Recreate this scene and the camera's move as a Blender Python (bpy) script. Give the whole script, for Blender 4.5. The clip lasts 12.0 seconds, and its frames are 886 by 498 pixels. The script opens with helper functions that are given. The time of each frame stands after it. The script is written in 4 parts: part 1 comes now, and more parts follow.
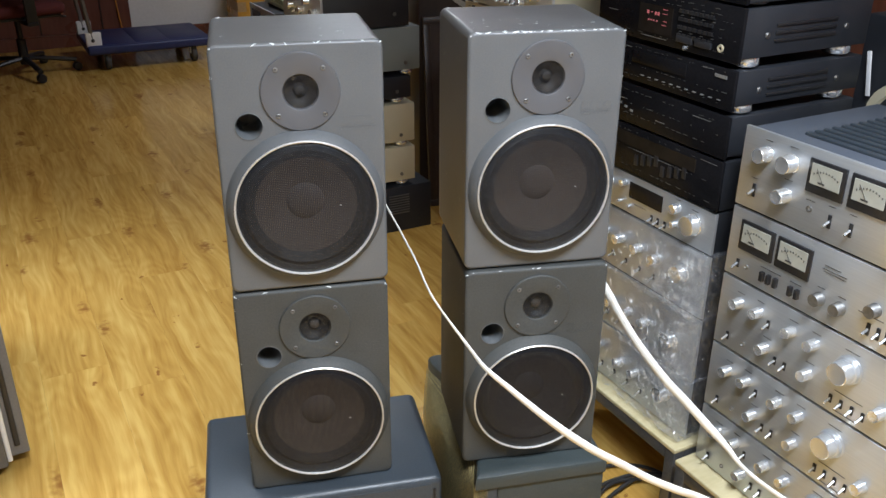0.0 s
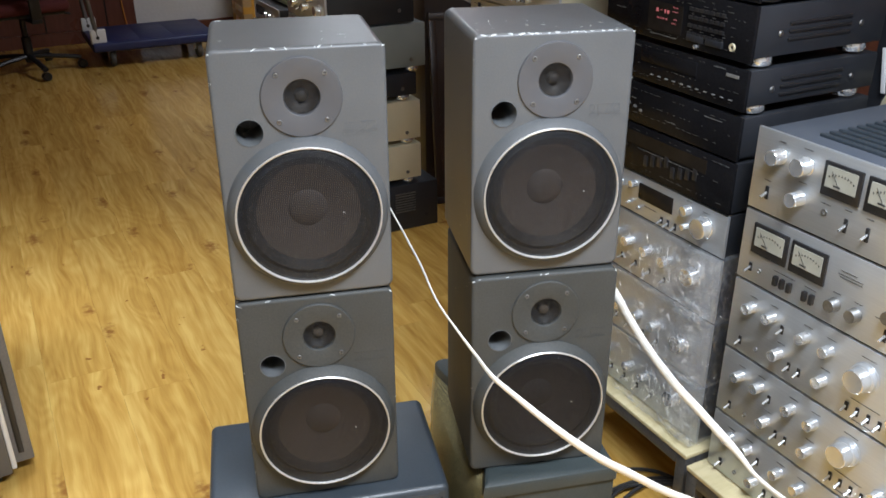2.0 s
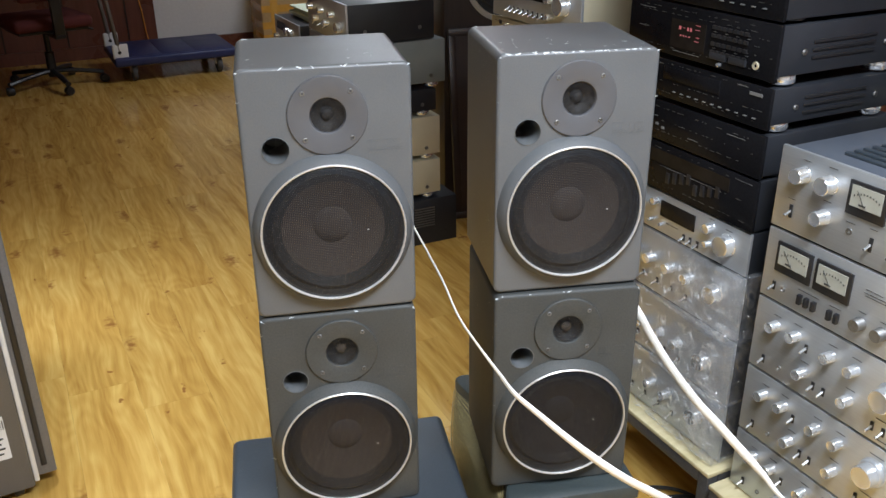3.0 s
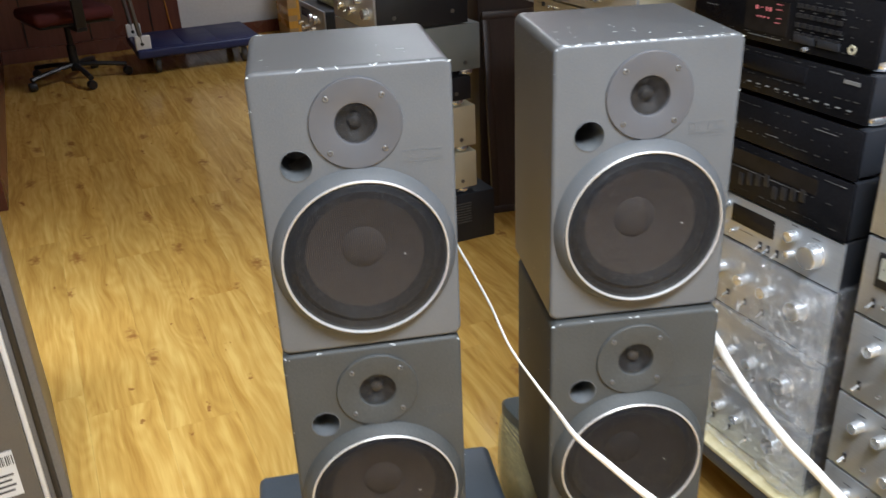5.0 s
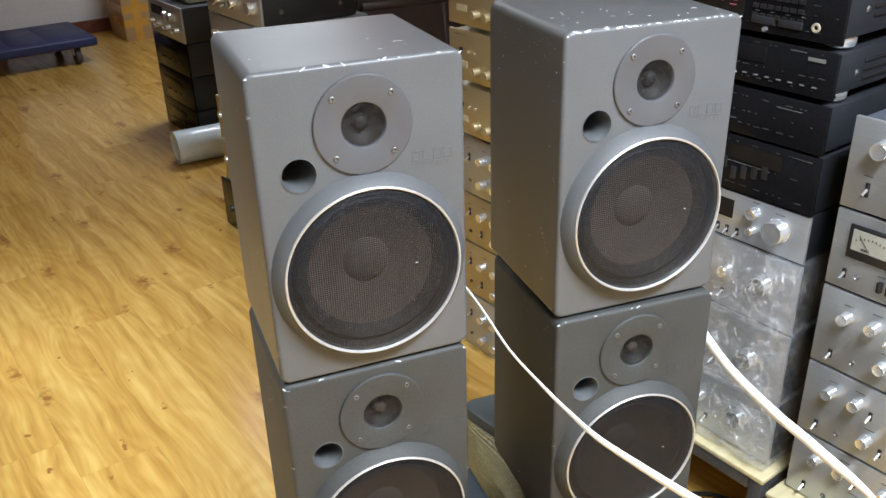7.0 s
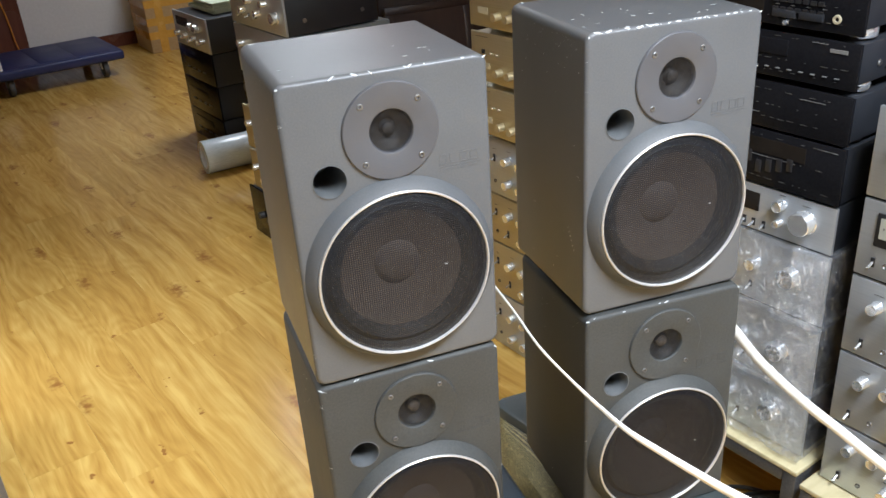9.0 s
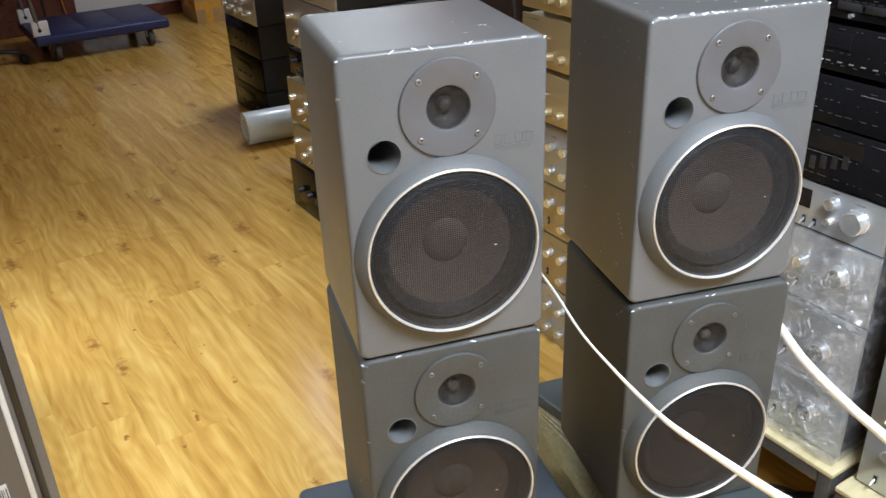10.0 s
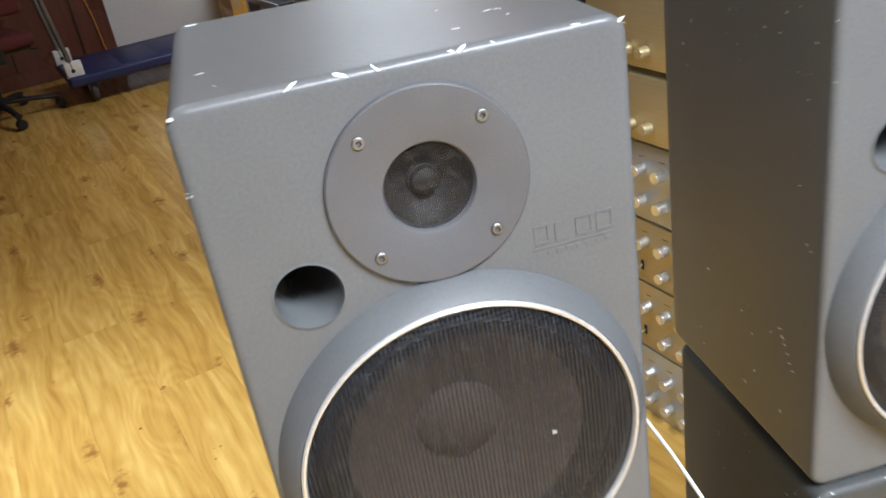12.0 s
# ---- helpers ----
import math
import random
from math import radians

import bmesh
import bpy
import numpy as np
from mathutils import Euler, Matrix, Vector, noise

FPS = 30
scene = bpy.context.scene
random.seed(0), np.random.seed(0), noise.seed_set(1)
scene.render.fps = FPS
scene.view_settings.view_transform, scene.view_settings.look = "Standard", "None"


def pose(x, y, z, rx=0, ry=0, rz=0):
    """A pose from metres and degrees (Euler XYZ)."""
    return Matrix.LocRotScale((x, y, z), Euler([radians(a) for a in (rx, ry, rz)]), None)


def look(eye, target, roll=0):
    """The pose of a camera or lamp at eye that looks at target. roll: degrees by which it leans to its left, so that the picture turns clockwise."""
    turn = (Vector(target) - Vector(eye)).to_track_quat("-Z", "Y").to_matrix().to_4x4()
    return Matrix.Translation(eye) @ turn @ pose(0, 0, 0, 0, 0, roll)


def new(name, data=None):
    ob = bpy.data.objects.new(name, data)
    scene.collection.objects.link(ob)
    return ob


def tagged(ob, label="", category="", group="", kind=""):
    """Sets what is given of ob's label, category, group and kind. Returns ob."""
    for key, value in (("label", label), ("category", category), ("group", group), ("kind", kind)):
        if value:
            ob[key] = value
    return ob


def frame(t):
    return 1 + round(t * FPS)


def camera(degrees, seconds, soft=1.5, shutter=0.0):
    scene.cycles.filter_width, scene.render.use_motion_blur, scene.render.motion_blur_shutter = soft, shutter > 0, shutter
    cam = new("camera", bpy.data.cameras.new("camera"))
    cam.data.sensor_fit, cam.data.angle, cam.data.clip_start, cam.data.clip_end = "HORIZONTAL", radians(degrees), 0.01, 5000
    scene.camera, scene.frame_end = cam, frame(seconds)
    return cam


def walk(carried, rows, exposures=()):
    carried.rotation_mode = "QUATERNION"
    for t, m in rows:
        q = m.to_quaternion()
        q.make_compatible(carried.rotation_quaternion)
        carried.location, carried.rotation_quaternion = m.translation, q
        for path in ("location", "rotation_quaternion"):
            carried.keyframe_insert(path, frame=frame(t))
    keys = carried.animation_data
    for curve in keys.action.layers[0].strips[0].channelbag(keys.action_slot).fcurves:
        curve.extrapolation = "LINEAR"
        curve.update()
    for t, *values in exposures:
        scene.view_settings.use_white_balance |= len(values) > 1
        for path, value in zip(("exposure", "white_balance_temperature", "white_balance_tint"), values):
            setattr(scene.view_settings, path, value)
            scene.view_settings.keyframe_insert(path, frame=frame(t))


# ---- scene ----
cam = camera(54.1, 12.0, shutter=0.4)
PATH = [
    (0, (0.056, 0.076, 1.459), (0.465, 1.845, 0.619), 0.3),
    (0.5, (0.049, 0.086, 1.457), (0.462, 1.857, 0.623), 0.6),
    (1, (0.058, 0.115, 1.452), (0.455, 1.866, 0.57), -0.4),
    (1.5, (0.059, 0.118, 1.457), (0.442, 1.864, 0.559), -0.7),
    (2, (0.069, 0.115, 1.469), (0.458, 1.879, 0.613), -0.3),
    (2.5, (0.06, 0.115, 1.478), (0.422, 1.901, 0.653), -0.3),
    (4.5, (0.051, 0.169, 1.465), (0.406, 1.941, 0.608), -0.8),
    (5, (0.072, 0.331, 1.453), (0.355, 2.111, 0.587), -2.5),
    (5.5, (0.066, 0.47, 1.449), (0.328, 2.249, 0.573), -3.8),
    (6, (-0.041, 0.493, 1.438), (0.406, 2.216, 0.526), -3.8),
    (6.5, (-0.127, 0.485, 1.43), (0.456, 2.159, 0.503), -2.9),
    (7, (-0.146, 0.483, 1.439), (0.498, 2.153, 0.546), -1.7),
    (9, (-0.157, 0.464, 1.45), (0.431, 2.157, 0.562), -4.1),
    (9.5, (-0.168, 0.477, 1.443), (0.357, 2.176, 0.529), -3.9),
    (10, (-0.183, 0.476, 1.444), (0.335, 2.175, 0.525), -2.2),
    (10.5, (-0.176, 0.485, 1.438), (0.402, 2.158, 0.507), -0.9),
    (11, (-0.114, 0.528, 1.418), (0.496, 2.184, 0.477), -2.2),
    (11.5, (0.004, 0.756, 1.369), (0.319, 2.524, 0.489), -7.6),
    (12, (0.053, 1.006, 1.301), (0.379, 2.761, 0.399), -9.6),
]
EXPOSURES = [(0, -0.28), (4.5, -0.2), (5.5, 0.10), (7, 0.13), (9, 0.08), (11, 0.13), (11.5, 0.22), (12, 0.26)]
walk(cam, [(t, look(eye, target, roll)) for t, eye, target, roll in PATH], EXPOSURES)

# ---- light ----
world = bpy.data.worlds.new("room_world")
scene.world = world
world.use_nodes = True
world.node_tree.nodes["Background"].inputs[0].default_value = (0.9, 0.95, 1.0, 1)
world.node_tree.nodes["Background"].inputs[1].default_value = 0.05

ROOM = pose(0, 0, 0, 0, 0, 15)          # the room and its shelves stand at 15 degrees to the loudspeakers
CEIL = 2.45


def area_lamp(name, x, y, z, sx, sy, watts, colour, spread=150):
    data = bpy.data.lights.new(name, "AREA")
    data.shape, data.size, data.size_y = "RECTANGLE", sx, sy
    data.energy, data.color, data.spread = watts, colour, radians(spread)
    ob = new(name, data)
    ob.matrix_world = ROOM @ pose(x, y, z)
    return ob


WHITE = (0.80, 0.88, 1.0)
# unseen lamps, added and narrowed to shape where the light falls
LAMPS = [("lamp_back", 0.65, 0.20, 1.2, 0.4, 94, WHITE, 146), ("lamp_mid", -0.28, 2.40, 1.2, 0.4, 28, WHITE, 84), ("lamp_far", 2.25, 5.1, 0.8, 0.8, 32, WHITE, 165)]
for nm, lx, ly, sx, sy, watts, tint, spread in LAMPS:
    area_lamp(nm, lx, ly, CEIL - 0.09, sx, sy, watts, tint, spread)


# ---- materials ----
def nodes_of(name):
    m = bpy.data.materials.new(name)
    m.use_nodes = True
    t = m.node_tree
    return m, t.nodes, t.links, t.nodes["Principled BSDF"]


def surface(name, a, b, rough=0.5, metal=0.0, grain=40.0, stretch=(1, 1, 1), bump=0.15, spots=6.0, coat=0.0, rvar=0.15, contrast=(0.35, 0.65), space="Object"):
    """Two colours mixed by noise at two scales, with roughness wear and fine relief."""
    m, n, l, p = nodes_of(name)
    tc = n.new("ShaderNodeTexCoord")
    mp = n.new("ShaderNodeMapping")
    mp.inputs["Scale"].default_value = stretch
    l.new(tc.outputs[space], mp.inputs["Vector"])
    fine = n.new("ShaderNodeTexNoise")
    fine.inputs["Scale"].default_value, fine.inputs["Detail"].default_value = grain, 6
    big = n.new("ShaderNodeTexNoise")
    big.inputs["Scale"].default_value, big.inputs["Detail"].default_value = spots, 4
    l.new(mp.outputs[0], fine.inputs["Vector"])
    l.new(tc.outputs[space], big.inputs["Vector"])
    add = n.new("ShaderNodeMath")
    add.operation = "MULTIPLY_ADD"
    add.inputs[1].default_value = 0.5
    l.new(fine.outputs[0], add.inputs[0])
    half = n.new("ShaderNodeMath")
    half.operation = "MULTIPLY"
    half.inputs[1].default_value = 0.5
    l.new(big.outputs[0], half.inputs[0])
    l.new(half.outputs[0], add.inputs[2])
    ramp = n.new("ShaderNodeValToRGB")
    ramp.color_ramp.elements[0].position, ramp.color_ramp.elements[1].position = contrast
    ramp.color_ramp.elements[0].color, ramp.color_ramp.elements[1].color = (*a, 1), (*b, 1)
    l.new(add.outputs[0], ramp.inputs[0])
    l.new(ramp.outputs[0], p.inputs["Base Color"])
    rr = n.new("ShaderNodeMapRange")
    rr.inputs[3].default_value, rr.inputs[4].default_value = max(0.02, rough - rvar), min(1, rough + rvar)
    l.new(big.outputs[0], rr.inputs[0])
    l.new(rr.outputs[0], p.inputs["Roughness"])
    p.inputs["Metallic"].default_value = metal
    p.inputs["Coat Weight"].default_value = coat
    p.inputs["Coat Roughness"].default_value = 0.12
    if bump:
        bp = n.new("ShaderNodeBump")
        bp.inputs["Strength"].default_value, bp.inputs["Distance"].default_value = bump, 0.002
        l.new(fine.outputs[0], bp.inputs["Height"])
        l.new(bp.outputs[0], p.inputs["Normal"])
    return m


def glow(name, colour, strength):
    m, n, l, p = nodes_of(name)
    p.inputs["Base Color"].default_value = (*colour, 1)
    p.inputs["Emission Color"].default_value = (*colour, 1)
    p.inputs["Emission Strength"].default_value = strength
    return m


def plank_material():
    m, n, l, p = nodes_of("oak_laminate")
    tc, info = n.new("ShaderNodeTexCoord"), n.new("ShaderNodeObjectInfo")
    off = n.new("ShaderNodeVectorMath")
    off.operation = "SCALE"
    off.inputs[0].default_value = (17.0, 31.0, 9.0)
    l.new(info.outputs["Random"], off.inputs["Scale"])
    add = n.new("ShaderNodeVectorMath")
    l.new(tc.outputs["Object"], add.inputs[0])
    l.new(off.outputs[0], add.inputs[1])
    # slow bending of the grain round knots
    warp = n.new("ShaderNodeTexNoise")
    warp.inputs["Scale"].default_value, warp.inputs["Detail"].default_value = 3.2, 2
    l.new(add.outputs[0], warp.inputs["Vector"])
    wv = n.new("ShaderNodeVectorMath")
    wv.operation = "SCALE"
    wv.inputs["Scale"].default_value = 0.02
    l.new(warp.outputs["Color"], wv.inputs[0])
    add2 = n.new("ShaderNodeVectorMath")
    l.new(add.outputs[0], add2.inputs[0])
    l.new(wv.outputs[0], add2.inputs[1])
    # the grain swings out round each knot
    km = n.new("ShaderNodeMapping")
    km.inputs["Scale"].default_value = (1.0, 0.42, 1.0)
    l.new(add2.outputs[0], km.inputs["Vector"])
    vor = n.new("ShaderNodeTexVoronoi")
    vor.voronoi_dimensions = "2D"
    vor.inputs["Scale"].default_value = 6.4
    l.new(km.outputs[0], vor.inputs["Vector"])
    hump = n.new("ShaderNodeMapRange")
    hump.interpolation_type = "SMOOTHSTEP"
    hump.inputs[1].default_value, hump.inputs[2].default_value = 0.0, 0.6
    hump.inputs[3].default_value, hump.inputs[4].default_value = 0.018, 0.0
    l.new(vor.outputs["Distance"], hump.inputs[0])
    swing = n.new("ShaderNodeCombineXYZ")
    l.new(hump.outputs[0], swing.inputs[0])
    add3 = n.new("ShaderNodeVectorMath")
    l.new(add2.outputs[0], add3.inputs[0])
    l.new(swing.outputs[0], add3.inputs[1])
    mp = n.new("ShaderNodeMapping")
    mp.inputs["Scale"].default_value = (1.0, 0.055, 1.0)
    l.new(add3.outputs[0], mp.inputs["Vector"])
    grain = n.new("ShaderNodeTexNoise")
    grain.inputs["Scale"].default_value, grain.inputs["Detail"].default_value = 48, 5
    grain.inputs["Roughness"].default_value = 0.6
    l.new(mp.outputs[0], grain.inputs["Vector"])
    broad = n.new("ShaderNodeTexNoise")
    broad.inputs["Scale"].default_value, broad.inputs["Detail"].default_value = 15, 3
    l.new(mp.outputs[0], broad.inputs["Vector"])
    ramp = n.new("ShaderNodeValToRGB")
    e = ramp.color_ramp.elements
    e[0].position, e[1].position = 0.34, 0.645
    e[0].color, e[1].color = (0.41, 0.218, 0.044, 1), (0.69, 0.45, 0.130, 1)
    mid = e.new(0.5)
    mid.color = (0.56, 0.332, 0.080, 1)
    mixg = n.new("ShaderNodeMath")
    mixg.operation = "MULTIPLY_ADD"
    mixg.inputs[1].default_value = 0.55
    hb = n.new("ShaderNodeMath")
    hb.operation = "MULTIPLY"
    hb.inputs[1].default_value = 0.45
    l.new(broad.outputs[0], hb.inputs[0])
    l.new(grain.outputs[0], mixg.inputs[0])
    l.new(hb.outputs[0], mixg.inputs[2])
    # arched figure of the sawn boards: contour lines of a slow, long noise
    fm = n.new("ShaderNodeMapping")
    fm.inputs["Scale"].default_value = (1.0, 0.2, 1.0)
    l.new(add3.outputs[0], fm.inputs["Vector"])
    fig = n.new("ShaderNodeTexNoise")
    fig.inputs["Scale"].default_value, fig.inputs["Detail"].default_value = 6.5, 1.5
    l.new(fm.outputs[0], fig.inputs["Vector"])
    turns = n.new("ShaderNodeMath")
    turns.operation = "MULTIPLY"
    turns.inputs[1].default_value = 95.0
    l.new(fig.outputs[0], turns.inputs[0])
    sine = n.new("ShaderNodeMath")
    sine.operation = "SINE"
    l.new(turns.outputs[0], sine.inputs[0])
    figured = n.new("ShaderNodeMath")
    figured.operation = "MULTIPLY_ADD"
    figured.inputs[1].default_value = 0.024
    l.new(sine.outputs[0], figured.inputs[0])
    l.new(mixg.outputs[0], figured.inputs[2])
    l.new(figured.outputs[0], ramp.inputs[0])
    # knots: sparse dark spots stretched a little along the grain
    size = n.new("ShaderNodeMapRange")
    size.inputs[1].default_value, size.inputs[2].default_value = 0.36, 1.0
    size.inputs[3].default_value, size.inputs[4].default_value = 0.001, 0.29
    sep = n.new("ShaderNodeSeparateColor")
    l.new(vor.outputs["Color"], sep.inputs[0])
    l.new(sep.outputs[0], size.inputs[0])
    rag = n.new("ShaderNodeTexNoise")
    rag.inputs["Scale"].default_value, rag.inputs["Detail"].default_value = 45, 4
    l.new(add2.outputs[0], rag.inputs["Vector"])
    rg = n.new("ShaderNodeMath")
    rg.operation = "MULTIPLY_ADD"
    rg.inputs[1].default_value, rg.inputs[2].default_value = 0.46, -0.21
    l.new(rag.outputs[0], rg.inputs[0])
    dd = n.new("ShaderNodeMath")
    l.new(vor.outputs["Distance"], dd.inputs[0])
    l.new(rg.outputs[0], dd.inputs[1])
    knot = n.new("ShaderNodeMapRange")
    knot.interpolation_type = "SMOOTHSTEP"
    knot.inputs[1].default_value = 0.0
    l.new(dd.outputs[0], knot.inputs[0])
    l.new(size.outputs[0], knot.inputs[2])
    knot.inputs[3].default_value, knot.inputs[4].default_value = 0.95, 0.0
    mixk = n.new("ShaderNodeMix")
    mixk.data_type = "RGBA"
    l.new(knot.outputs[0], mixk.inputs["Factor"])
    l.new(ramp.outputs[0], mixk.inputs["A"])
    mixk.inputs["B"].default_value = (0.29, 0.13, 0.032, 1)
    # each board a touch lighter or darker
    var = n.new("ShaderNodeMapRange")
    var.inputs[3].default_value, var.inputs[4].default_value = 0.92, 1.05
    l.new(info.outputs["Random"], var.inputs[0])
    hsv = n.new("ShaderNodeHueSaturation")
    l.new(var.outputs[0], hsv.inputs["Value"])
    l.new(mixk.outputs["Result"], hsv.inputs["Color"])
    l.new(hsv.outputs[0], p.inputs["Base Color"])
    p.inputs["Roughness"].default_value = 0.19
    bp = n.new("ShaderNodeBump")
    bp.inputs["Strength"].default_value, bp.inputs["Distance"].default_value = 0.03, 0.0006
    l.new(grain.outputs[0], bp.inputs["Height"])
    l.new(bp.outputs[0], p.inputs["Normal"])
    return m


def mesh_grille(name, period, open_share, colour, lattice=(1, 0, 1), dusty=0.035):
    """A fine perforated screen: round holes on a square lattice."""
    m, n, l, p = nodes_of(name)
    tc = n.new("ShaderNodeTexCoord")
    mp = n.new("ShaderNodeVectorMath")
    mp.operation = "SCALE"
    mp.inputs["Scale"].default_value = 1 / period
    l.new(tc.outputs["Object"], mp.inputs[0])
    fr = n.new("ShaderNodeVectorMath")
    fr.operation = "FRACTION"
    l.new(mp.outputs[0], fr.inputs[0])
    sub = n.new("ShaderNodeVectorMath")
    sub.operation = "SUBTRACT"
    sub.inputs[1].default_value = (0.5, 0.5, 0.5)
    l.new(fr.outputs[0], sub.inputs[0])
    flat = n.new("ShaderNodeVectorMath")
    flat.operation = "MULTIPLY"
    flat.inputs[1].default_value = lattice
    l.new(sub.outputs[0], flat.inputs[0])
    ln = n.new("ShaderNodeVectorMath")
    ln.operation = "LENGTH"
    l.new(flat.outputs[0], ln.inputs[0])
    hole = n.new("ShaderNodeMapRange")
    hole.interpolation_type = "SMOOTHSTEP"
    rim = math.sqrt(open_share / math.pi)
    hole.inputs[1].default_value, hole.inputs[2].default_value = rim - 0.09, rim + 0.09
    hole.inputs[3].default_value, hole.inputs[4].default_value = 0.90, 0.06
    l.new(ln.outputs["Value"], hole.inputs[0])

    tr = n.new("ShaderNodeBsdfTransparent")
    mix = n.new("ShaderNodeMixShader")
    p.inputs["Roughness"].default_value = 0.36
    p.inputs["Specular IOR Level"].default_value = 0.35
    edge = n.new("ShaderNodeBump")
    edge.inputs["Strength"].default_value, edge.inputs["Distance"].default_value = 0.35, 0.001
    l.new(ln.outputs["Value"], edge.inputs["Height"])
    l.new(edge.outputs[0], p.inputs["Normal"])
    dust = n.new("ShaderNodeTexNoise")
    dust.inputs["Scale"].default_value, dust.inputs["Detail"].default_value = 190, 6
    l.new(tc.outputs["Object"], dust.inputs["Vector"])
    ramp = n.new("ShaderNodeValToRGB")
    ramp.color_ramp.elements[0].position, ramp.color_ramp.elements[1].position = 0.5, 0.78
    ramp.color_ramp.elements[0].color = (*colour, 1)
    ramp.color_ramp.elements[1].color = (*[c * 2.2 + dusty for c in colour], 1)
    l.new(dust.outputs[0], ramp.inputs[0])
    l.new(ramp.outputs[0], p.inputs["Base Color"])
    l.new(hole.outputs[0], mix.inputs[0])
    l.new(p.outputs[0], mix.inputs[1])
    l.new(tr.outputs[0], mix.inputs[2])
    l.new(mix.outputs[0], n["Material Output"].inputs[0])
    return m


def film_material(name, clear):
    """Crinkled clear plastic film."""
    m, n, l, p = nodes_of(name)
    tc = n.new("ShaderNodeTexCoord")
    a = n.new("ShaderNodeTexNoise")
    a.inputs["Scale"].default_value, a.inputs["Detail"].default_value = 38, 8
    a.inputs["Distortion"].default_value = 1.6
    l.new(tc.outputs["Object"], a.inputs["Vector"])
    bp = n.new("ShaderNodeBump")
    bp.inputs["Strength"].default_value, bp.inputs["Distance"].default_value = 1.0, 0.02
    l.new(a.outputs[0], bp.inputs["Height"])
    gl = n.new("ShaderNodeBsdfGlossy")
    gl.inputs["Roughness"].default_value = 0.09
    gl.inputs["Color"].default_value = (0.95, 0.97, 1, 1)
    l.new(bp.outputs[0], gl.inputs["Normal"])
    df = n.new("ShaderNodeBsdfDiffuse")
    df.inputs["Color"].default_value = (0.74, 0.78, 0.84, 1)
    m1 = n.new("ShaderNodeMixShader")
    m1.inputs[0].default_value = 0.26
    l.new(gl.outputs[0], m1.inputs[1])
    l.new(df.outputs[0], m1.inputs[2])
    tr = n.new("ShaderNodeBsdfTransparent")
    ridge = n.new("ShaderNodeMapRange")
    ridge.inputs[1].default_value, ridge.inputs[2].default_value = 0.35, 0.75
    ridge.inputs[3].default_value, ridge.inputs[4].default_value = 1 - clear - 0.12, 1 - clear + 0.25
    l.new(a.outputs[0], ridge.inputs[0])
    sx = n.new("ShaderNodeSeparateXYZ")
    l.new(tc.outputs["Object"], sx.inputs[0])
    bunch = n.new("ShaderNodeMapRange")
    bunch.inputs[1].default_value, bunch.inputs[2].default_value = 0.18, 0.36
    bunch.inputs[3].default_value, bunch.inputs[4].default_value = 0.28, 1.15
    l.new(sx.outputs[0], bunch.inputs[0])
    thick = n.new("ShaderNodeMath")
    thick.operation = "MULTIPLY"
    l.new(ridge.outputs[0], thick.inputs[0])
    l.new(bunch.outputs[0], thick.inputs[1])
    mix = n.new("ShaderNodeMixShader")
    l.new(thick.outputs[0], mix.inputs[0])
    l.new(tr.outputs[0], mix.inputs[1])
    l.new(m1.outputs[0], mix.inputs[2])
    l.new(mix.outputs[0], n["Material Output"].inputs[0])
    return m


OAK = plank_material()
UNDERLAY = surface("joint_dark", (0.26, 0.15, 0.04), (0.34, 0.2, 0.06), 0.8)
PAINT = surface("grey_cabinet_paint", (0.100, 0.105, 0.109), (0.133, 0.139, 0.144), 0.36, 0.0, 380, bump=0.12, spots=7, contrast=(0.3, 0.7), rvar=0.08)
# PAINT again, darker: shade on the lower pair put into the colour, plus dust
SHADEPAINT = surface("shaded_dusty_cabinet_paint", (0.038, 0.041, 0.040), (0.070, 0.073, 0.070), 0.62, 0.0, 300, bump=0.12, spots=9, contrast=(0.3, 0.7))
PLATE = surface("tweeter_plate_grey", (0.094, 0.095, 0.102), (0.116, 0.117, 0.124), 0.40, 0.1, 700, bump=0.06, spots=18)
BEZEL = surface("bezel_grey", (0.084, 0.090, 0.095), (0.108, 0.114, 0.119), 0.56, 0.0, 500, bump=0.04, spots=14)
PORT = surface("port_tube", (0.10, 0.108, 0.112), (0.14, 0.148, 0.152), 0.3, 0.0, 60)
BLACK = surface("black_plastic", (0.010, 0.010, 0.011), (0.022, 0.022, 0.024), 0.38, 0.0, 300, bump=0.05)
SATIN = surface("black_case_steel", (0.014, 0.016, 0.020), (0.028, 0.031, 0.038), 0.46, 0.1, 500, bump=0.08)
GLOSS = surface("black_gloss_front", (0.006, 0.006, 0.007), (0.012, 0.012, 0.014), 0.16, 0.0, 200, bump=0.0, rvar=0.06)
CONE = surface("paper_cone", (0.100, 0.079, 0.067), (0.124, 0.100, 0.086), 0.85, 0.0, 220, spots=20, bump=0.3)
BOWL = surface("tweeter_bowl_grey", (0.030, 0.027, 0.025), (0.052, 0.047, 0.043), 0.6, 0.0, 200, bump=0.1)
DARKCONE = surface("black_paper_cone", (0.018, 0.019, 0.024), (0.030, 0.031, 0.037), 0.8, 0.0, 220, spots=20, bump=0.3)
SURROUND = surface("rubber_surround", (0.014, 0.016, 0.018), (0.03, 0.032, 0.036), 0.6, 0.0, 160)
DUSTCAP = surface("dust_cap", (0.09, 0.074, 0.06), (0.125, 0.104, 0.085), 0.7, 0.0, 180)
GRILLE = mesh_grille("black_mesh_grille", 0.0031, 0.42, (0.013, 0.014, 0.017), dusty=0.022)
